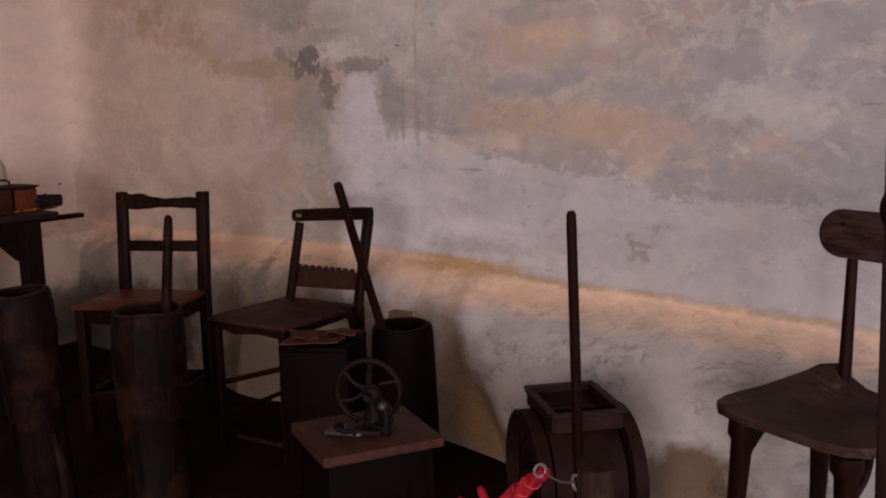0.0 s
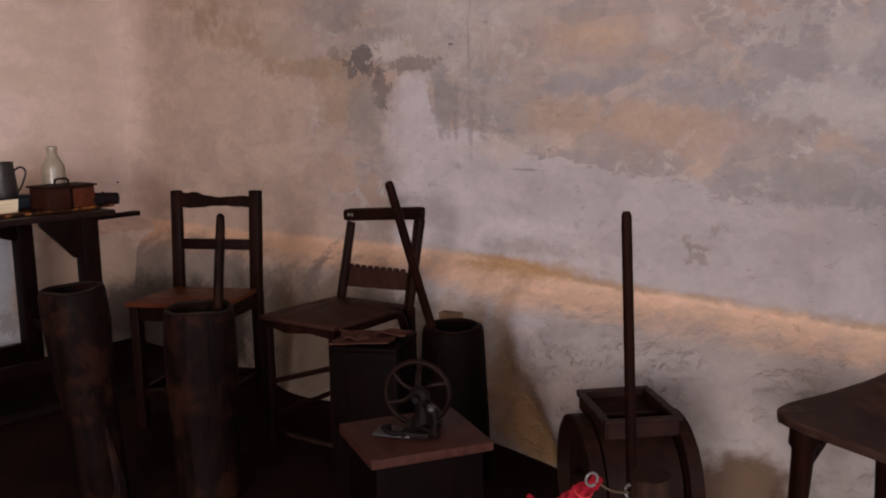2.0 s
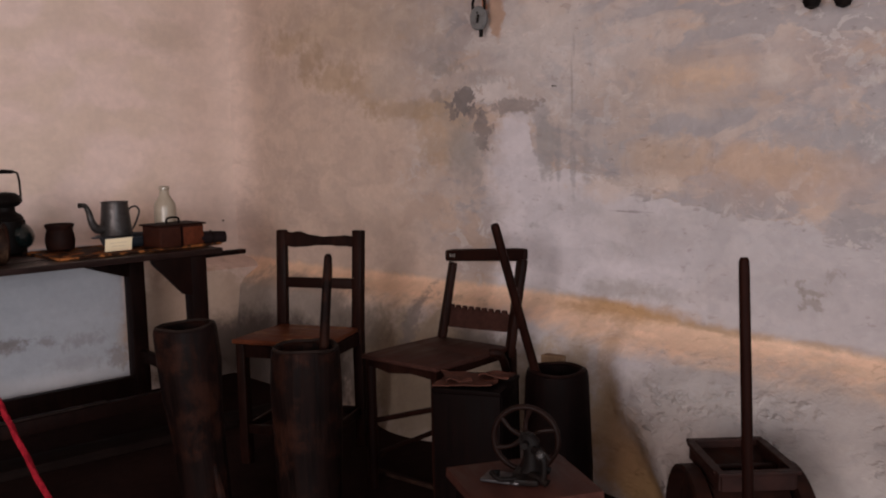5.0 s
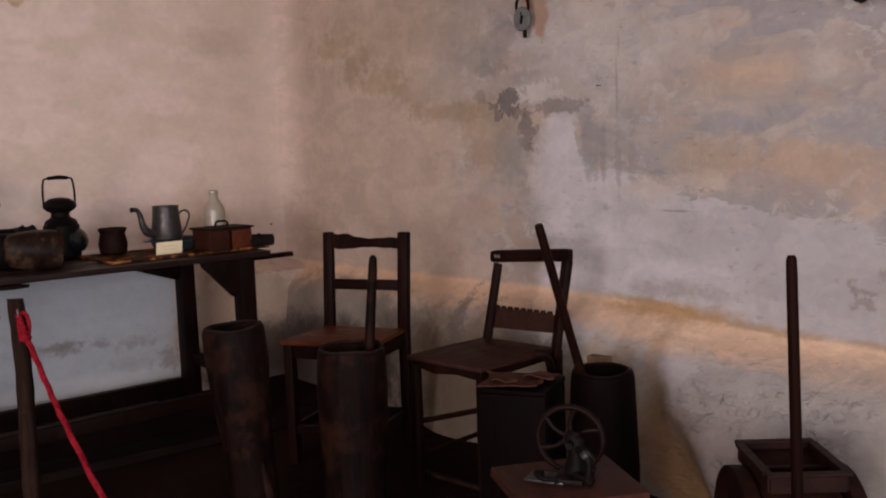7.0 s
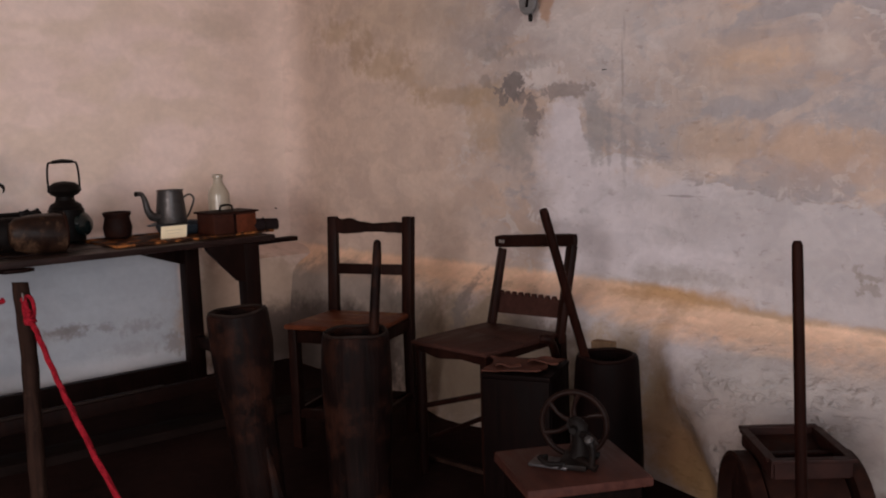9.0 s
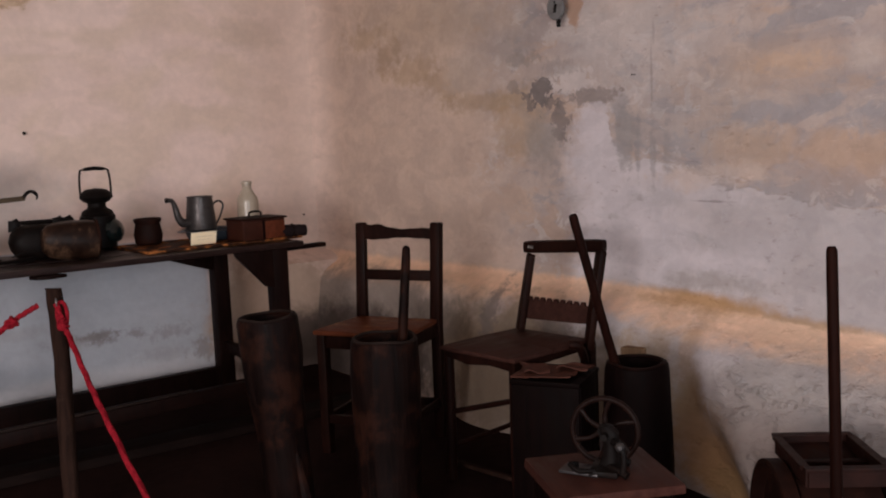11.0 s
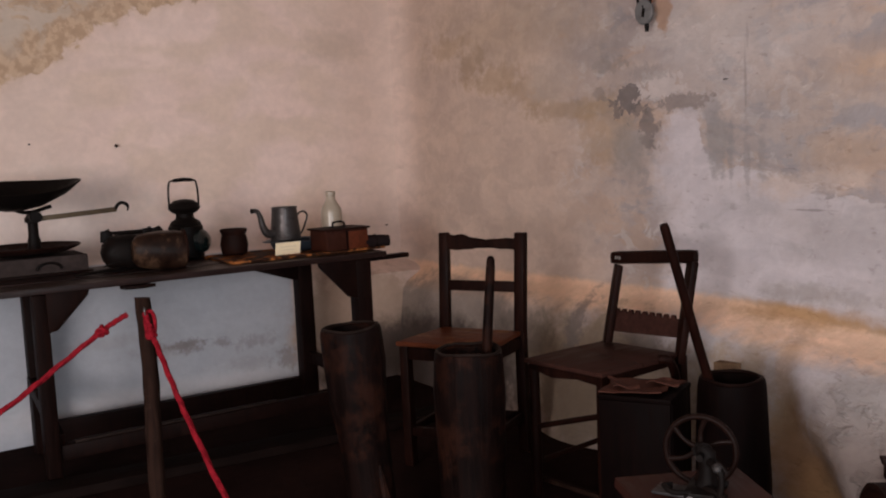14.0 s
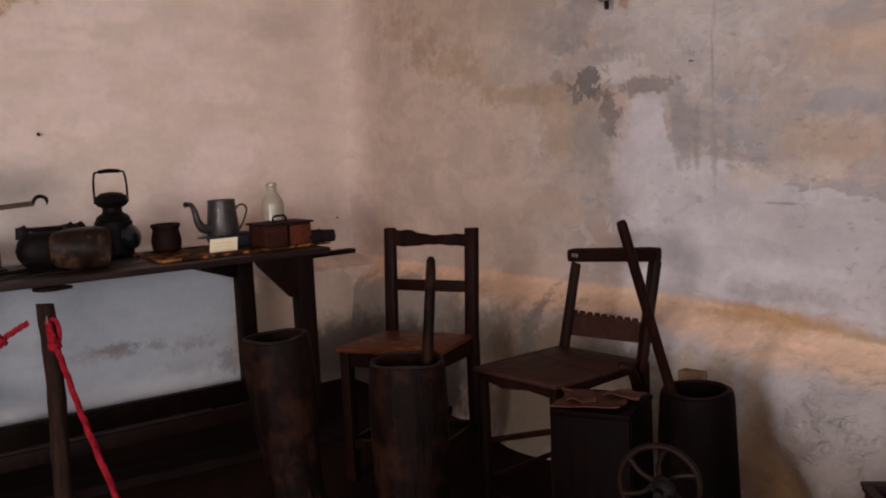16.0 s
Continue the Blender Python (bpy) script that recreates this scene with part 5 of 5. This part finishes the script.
def charcoal_iron(m):
    """A box iron: boat-shaped body with lugs at the rim."""
    t = thing("box_iron", m, "blackened iron boat-shaped charcoal iron with lugs", "iron")
    rows = []
    for z, k in ((0.0, 0.72), (0.010, 0.86), (0.030, 1.0), (0.052, 1.05), (0.076, 0.98), (0.094, 0.82), (0.102, 0.55)):
        rows.append([((0.075 * k) * math.copysign(abs(math.sin(a)) ** 0.7, math.sin(a)) * (1 - 0.35 * max(0, math.cos(a))), 0.15 * k * math.copysign(abs(math.cos(a)) ** 0.8, math.cos(a)), z) for a in [2 * math.pi * i / 32 for i in range(32)]])
    part("body", rings(rows), IRON, t)
    for y in (-0.12, 0.08, 0.125):
        part("lug", plate([(-0.030, -0.012), (0.030, -0.012), (0.030, 0.014), (0.012, 0.028), (-0.006, 0.020), (-0.026, 0.022)], 0.016, m=pose(-0.03, y, 0.095, 90, 0, 90), bevel=0.002), IRON, t)
    part("hinge_bar", tube([(-0.03, -0.10, 0.108), (-0.03, 0.11, 0.108)], 0.006, 8), IRON, t)
    return t


iron = charcoal_iron(pose(-4.80, 1.36, TABLE, 0, 0, -6))
iron.scale = (1.25, 0.99, 1.62)
gourd = thing("gourd_vessel", pose(-4.60, 1.44, TABLE, 0, 0, -4), "brown rounded gourd vessel lying on its side", "vessel")
gourd.scale = (1.0, 0.90, 1.24)
part("shell", lathe([(0.008, -0.150), (0.040, -0.148), (0.058, -0.125), (0.068, -0.07), (0.074, 0.0), (0.078, 0.07), (0.074, 0.118), (0.062, 0.124), (0.055, 0.10), (0.05, 0.0)], 28, pose(0, 0, 0.074, -92), wobble=0.10), GOURD, gourd)
part("rim", tube([(0.066 * math.cos(a), 0.122, 0.078 + 0.066 * math.sin(a)) for a in [2 * math.pi * k / 28 for k in range(28)]], 0.008, 8, closed=True), GREY_WOOD, gourd)

tongs = thing("iron_tongs", pose(-4.60, 1.16, TABLE, 0, 0, 18), "pair of flat black iron tongs lying on the table", "tongs")
for s in (-1, 1):
    part("arm", box((0.022, 0.24, 0.010), (s * 0.016, 0.0, 0.012 + 0.011 * (s > 0)), (0, 0, s * 6), bevel=0.003), IRON, tongs)
part("wire_loop", tube(smooth_line([(-0.02, 0.02, 0.035), (0.0, 0.06, 0.05), (0.01, 0.12, 0.046)], 4), 0.003, 6), IRON, tongs)

tray = thing("rusty_tray", pose(-4.68, 2.16, TABLE, 0, 0, 2), "long rusty mottled metal tray", "tray")
part("tray_base", box((0.46, 0.86, 0.006), (0, 0, 0.004), bevel=0.002), RUST_TRAY, tray)
for x, y, sx, sy in ((0.225, 0, 0.012, 0.86), (-0.225, 0, 0.012, 0.86), (0, 0.425, 0.438, 0.012), (0, -0.425, 0.438, 0.012)):
    part("tray_edge", box((sx, sy, 0.012), (x, y, 0.008), bevel=0.003), RUST_TRAY, tray)
LOW = TABLE + 0.0075

pot = thing("iron_pot", pose(-4.87, 1.905, LOW), "small black cast-iron pot with a flared rim", "pot")
part("shell", lathe(dish([(0.055, 0), (0.068, 0.012), (0.074, 0.055), (0.066, 0.095), (0.062, 0.108), (0.072, 0.128), (0.072, 0.134)], 0.007), 28), RUSTY, pot)

pan = thing("enamel_pan", pose(-4.82, 2.235, LOW), "low blue-grey enamel pan with a rolled rim", "pan")
part("shell", lathe(dish([(0.110, 0), (0.122, 0.008), (0.140, 0.050), (0.160, 0.056)], 0.004), 36), BLUE_TIN, pan)
part("grip", box((0.04, 0.03, 0.008), (0, -0.168, 0.053), bevel=0.003), BLUE_TIN, pan)


def coffee_pot(m):
    t = thing("coffee_pot", m, "dull grey tin coffee pot with a swan-neck spout", "coffee pot")
    part("body", lathe([(0.080, 0), (0.083, 0.004), (0.083, 0.010), (0.067, 0.172), (0.070, 0.175), (0.070, 0.180), (0.065, 0.180), (0.061, 0.172), (0.06, 0.05)], 36), GREY_TIN, t)
    part("spout", tube(smooth_line([(0, -0.070, 0.040), (0, -0.108, 0.044), (0, -0.133, 0.078), (0, -0.146, 0.130), (0, -0.164, 0.166), (0, -0.196, 0.170)], 6), [0.027 - 0.015 * min(1, i / 22) for i in range(31)], 12), GREY_TIN, t)
    part("spout_lip", lathe([(0.012, -0.004), (0.015, 0.0), (0.012, 0.005)], 12, pose(0, -0.194, 0.170, 88)), IRON, t)
    part("handle", tube(smooth_line([(0, 0.068, 0.118), (0, 0.092, 0.142), (0, 0.122, 0.146), (0, 0.140, 0.122), (0, 0.126, 0.080), (0, 0.104, 0.040), (0, 0.080, 0.014)], 6), 0.0055, 8), GREY_TIN, t)
    return t


coffee_pot(pose(-4.83, 2.185, LOW + 0.056, 0, 0, 6))
card = thing("label_card", pose(-4.585, 2.085, LOW, 12, 0, 92), "small cream paper card propped against the enamel pan", "card")
part("paper", box((0.14, 0.003, 0.066), (0, 0, 0.034), bevel=0), CARD, card)
for k in range(2):
    part("print_bar", box((0.085 - 0.02 * k, 0.001, 0.004), (0, -0.0022, 0.044 - 0.016 * k), bevel=0), INK, card)


def lidded_box(m):
    t = thing("lidded_box", m, "small varnished reddish wooden box with a dark lid and handle", "box")
    part("body", box((0.18, 0.250, 0.115), (0, 0, 0.0575), bevel=0.004), BOX_BROWN, t)
    for y, w, paint in ((-0.066, 0.112, BOX_BROWN), (0.064, 0.118, ORANGE_BOX)):
        part("panel", box((0.006, w, 0.100), (0.0915, y, 0.056), bevel=0.002), paint, t, "orange-brown varnished panel" if y > 0 else "dark brown varnished panel")
    part("corner_strip", box((0.010, 0.012, 0.113), (0.0905, -0.003, 0.0575), bevel=0.002), DARK_WOOD, t)
    lid = part("lid", box((0.200, 0.276, 0.011), (0, 0, 0.1215), bevel=0.003), RUSTY, t)
    part("handle", tube(smooth_line([(0, -0.036, 0.127), (0, -0.034, 0.150), (0, -0.018, 0.158), (0, 0.018, 0.158), (0, 0.034, 0.150), (0, 0.036, 0.127)], 4), 0.006, 8), IRON, lid)
    return t


lidded_box(pose(-4.585, 2.385, LOW, 0, 0, 3)).scale = (1, 1, 0.93)
bottle = thing("stoneware_bottle", pose(-4.73, 2.418, LOW), "cream stoneware bottle with a narrow neck", "bottle")
part("shell", lathe([(0.052, 0), (0.057, 0.006), (0.058, 0.195), (0.054, 0.215), (0.034, 0.248), (0.026, 0.262), (0.024, 0.285), (0.028, 0.290), (0.028, 0.302), (0.023, 0.307), (0.016, 0.305), (0.014, 0.26)], 28), STONEWARE, bottle)
bundle = thing("cloth_roll", pose(-4.52, 2.545, LOW, 0, 0, 80), "dark rolled cloth bundle at the table end", "cloth")
part("roll", tube([(-0.10, 0, 0.030), (-0.095, 0, 0.030), (-0.03, 0.004, 0.032), (0.04, -0.003, 0.031), (0.095, 0, 0.030), (0.10, 0, 0.030)], [0.018, 0.032, 0.036, 0.034, 0.031, 0.018], 14), CLOTH, bundle)
part("tie", tube([(0.02, 0.037 * math.cos(a), 0.031 + 0.037 * math.sin(a)) for a in [2 * math.pi * k / 16 for k in range(16)]], 0.004, 6, closed=True), DARK_WOOD, bundle)


# ---- on the walls ----
def padlock(m):
    t = thing("padlock", m, "old round grey steel padlock hanging by a strap", "padlock")
    part("body", lathe([(0.0, -0.016), (0.050, -0.015), (0.056, -0.008), (0.056, 0.008), (0.050, 0.015), (0.0, 0.016)], 32, pose(0, 0, 0, 90) @ Matrix.Diagonal((0.92, 1.08, 1, 1))), STEEL, t)
    part("keyhole_cover", box((0.014, 0.006, 0.042), (0.004, -0.018, -0.004), (0, 10, 0), bevel=0.002), IRON, t)
    part("rivet", lathe([(0.006, 0), (0.004, 0.004)], 10, pose(0, -0.016, 0.026, 90)), IRON, t)
    part("lower_stud", lathe([(0.010, -0.025), (0.012, 0.0), (0.010, 0.012)], 12, pose(0.012, 0, -0.068)), IRON, t)
    part("shackle", tube(smooth_line([(-0.034, 0, 0.03), (-0.034, 0, 0.085), (0, 0, 0.115), (0.034, 0, 0.085), (0.034, 0, 0.03)], 5), 0.008, 10), IRON, t)
    for k in range(4):
        link = bmesh.new()
        tube([pose(-0.012, 0.0, 0.125 + 0.034 * k, 0, 0, 90 * (k % 2)) @ Vector((0.011 * math.cos(a), 0, 0.021 * math.sin(a))) for a in [2 * math.pi * i / 14 for i in range(14)]], 0.0035, 6, link, closed=True)
        part("chain_link", link, IRON, t)
    part("strap", box((0.026, 0.004, 0.24), (0.024, 0.006, 0.16), (2, -3, 0), bevel=0.001), simple("rusty_leather", (0.30, 0.10, 0.045), (0.40, 0.15, 0.07), 0.7), t, "rust-red leather strap")
    part("peg", tube([(0, 0.07, 0.26), (0, -0.02, 0.262)], 0.007, 8), IRON, t)
    return t


padlock(pose(-3.142, 3.235, 1.860, 0, 0, 14)).scale = (0.87, 0.9, 0.92)


def wall_nail(m, r):
    ob = tagged(part("wall_nail", lathe([(r * 0.5, -0.02), (r * 0.5, 0.012), (r, 0.013), (r * 0.8, 0.017)], 10), IRON), "rusty nail head in the plaster wall", "nail", "nails in the wall")
    ob.matrix_world = m


wall_nail(pose(-5.462, 1.477, 1.407, 0, 90, 0), 0.010)
wall_nail(pose(-5.462, 1.03, 1.43, 0, 90, 0), 0.005)
wall_nail(pose(-5.462, 3.165, 0.832, 0, 90, 0), 0.006)
wall_nail(pose(-2.74, 3.292, 1.53, 90, 0, 0), 0.003)


def hanging_iron(m):
    """A dark iron tool of unknown kind: two rounded lobes under an assumed shank and peg."""
    t = thing("hanging_tool", m, "dark iron tool of unknown kind hanging on the wall", "fork")
    part("shank", tube([(0, 0, 0.05), (0.004, 0, 0.20), (0, 0, 0.34)], [0.016, 0.013, 0.012], 10), IRON, t)
    part("yoke", tube(smooth_line([(-0.055, 0, 0.02), (-0.05, 0, 0.055), (0, 0, 0.075), (0.05, 0, 0.055), (0.055, 0, 0.02)], 5), 0.016, 10), IRON, t)
    for x, z in ((-0.055, 0.008), (0.052, 0.0)):
        part("lobe", lathe([(0.004, z), (0.022, z + 0.008), (0.030, z + 0.026), (0.022, z + 0.05), (0.010, z + 0.06)], 16, pose(x, 0, 0)), IRON, t)
    part("peg", tube([(0, 0.10, 0.33), (0, -0.02, 0.335)], 0.007, 8), IRON, t)
    return t


hanging_iron(pose(-1.499, 3.225, 1.701))
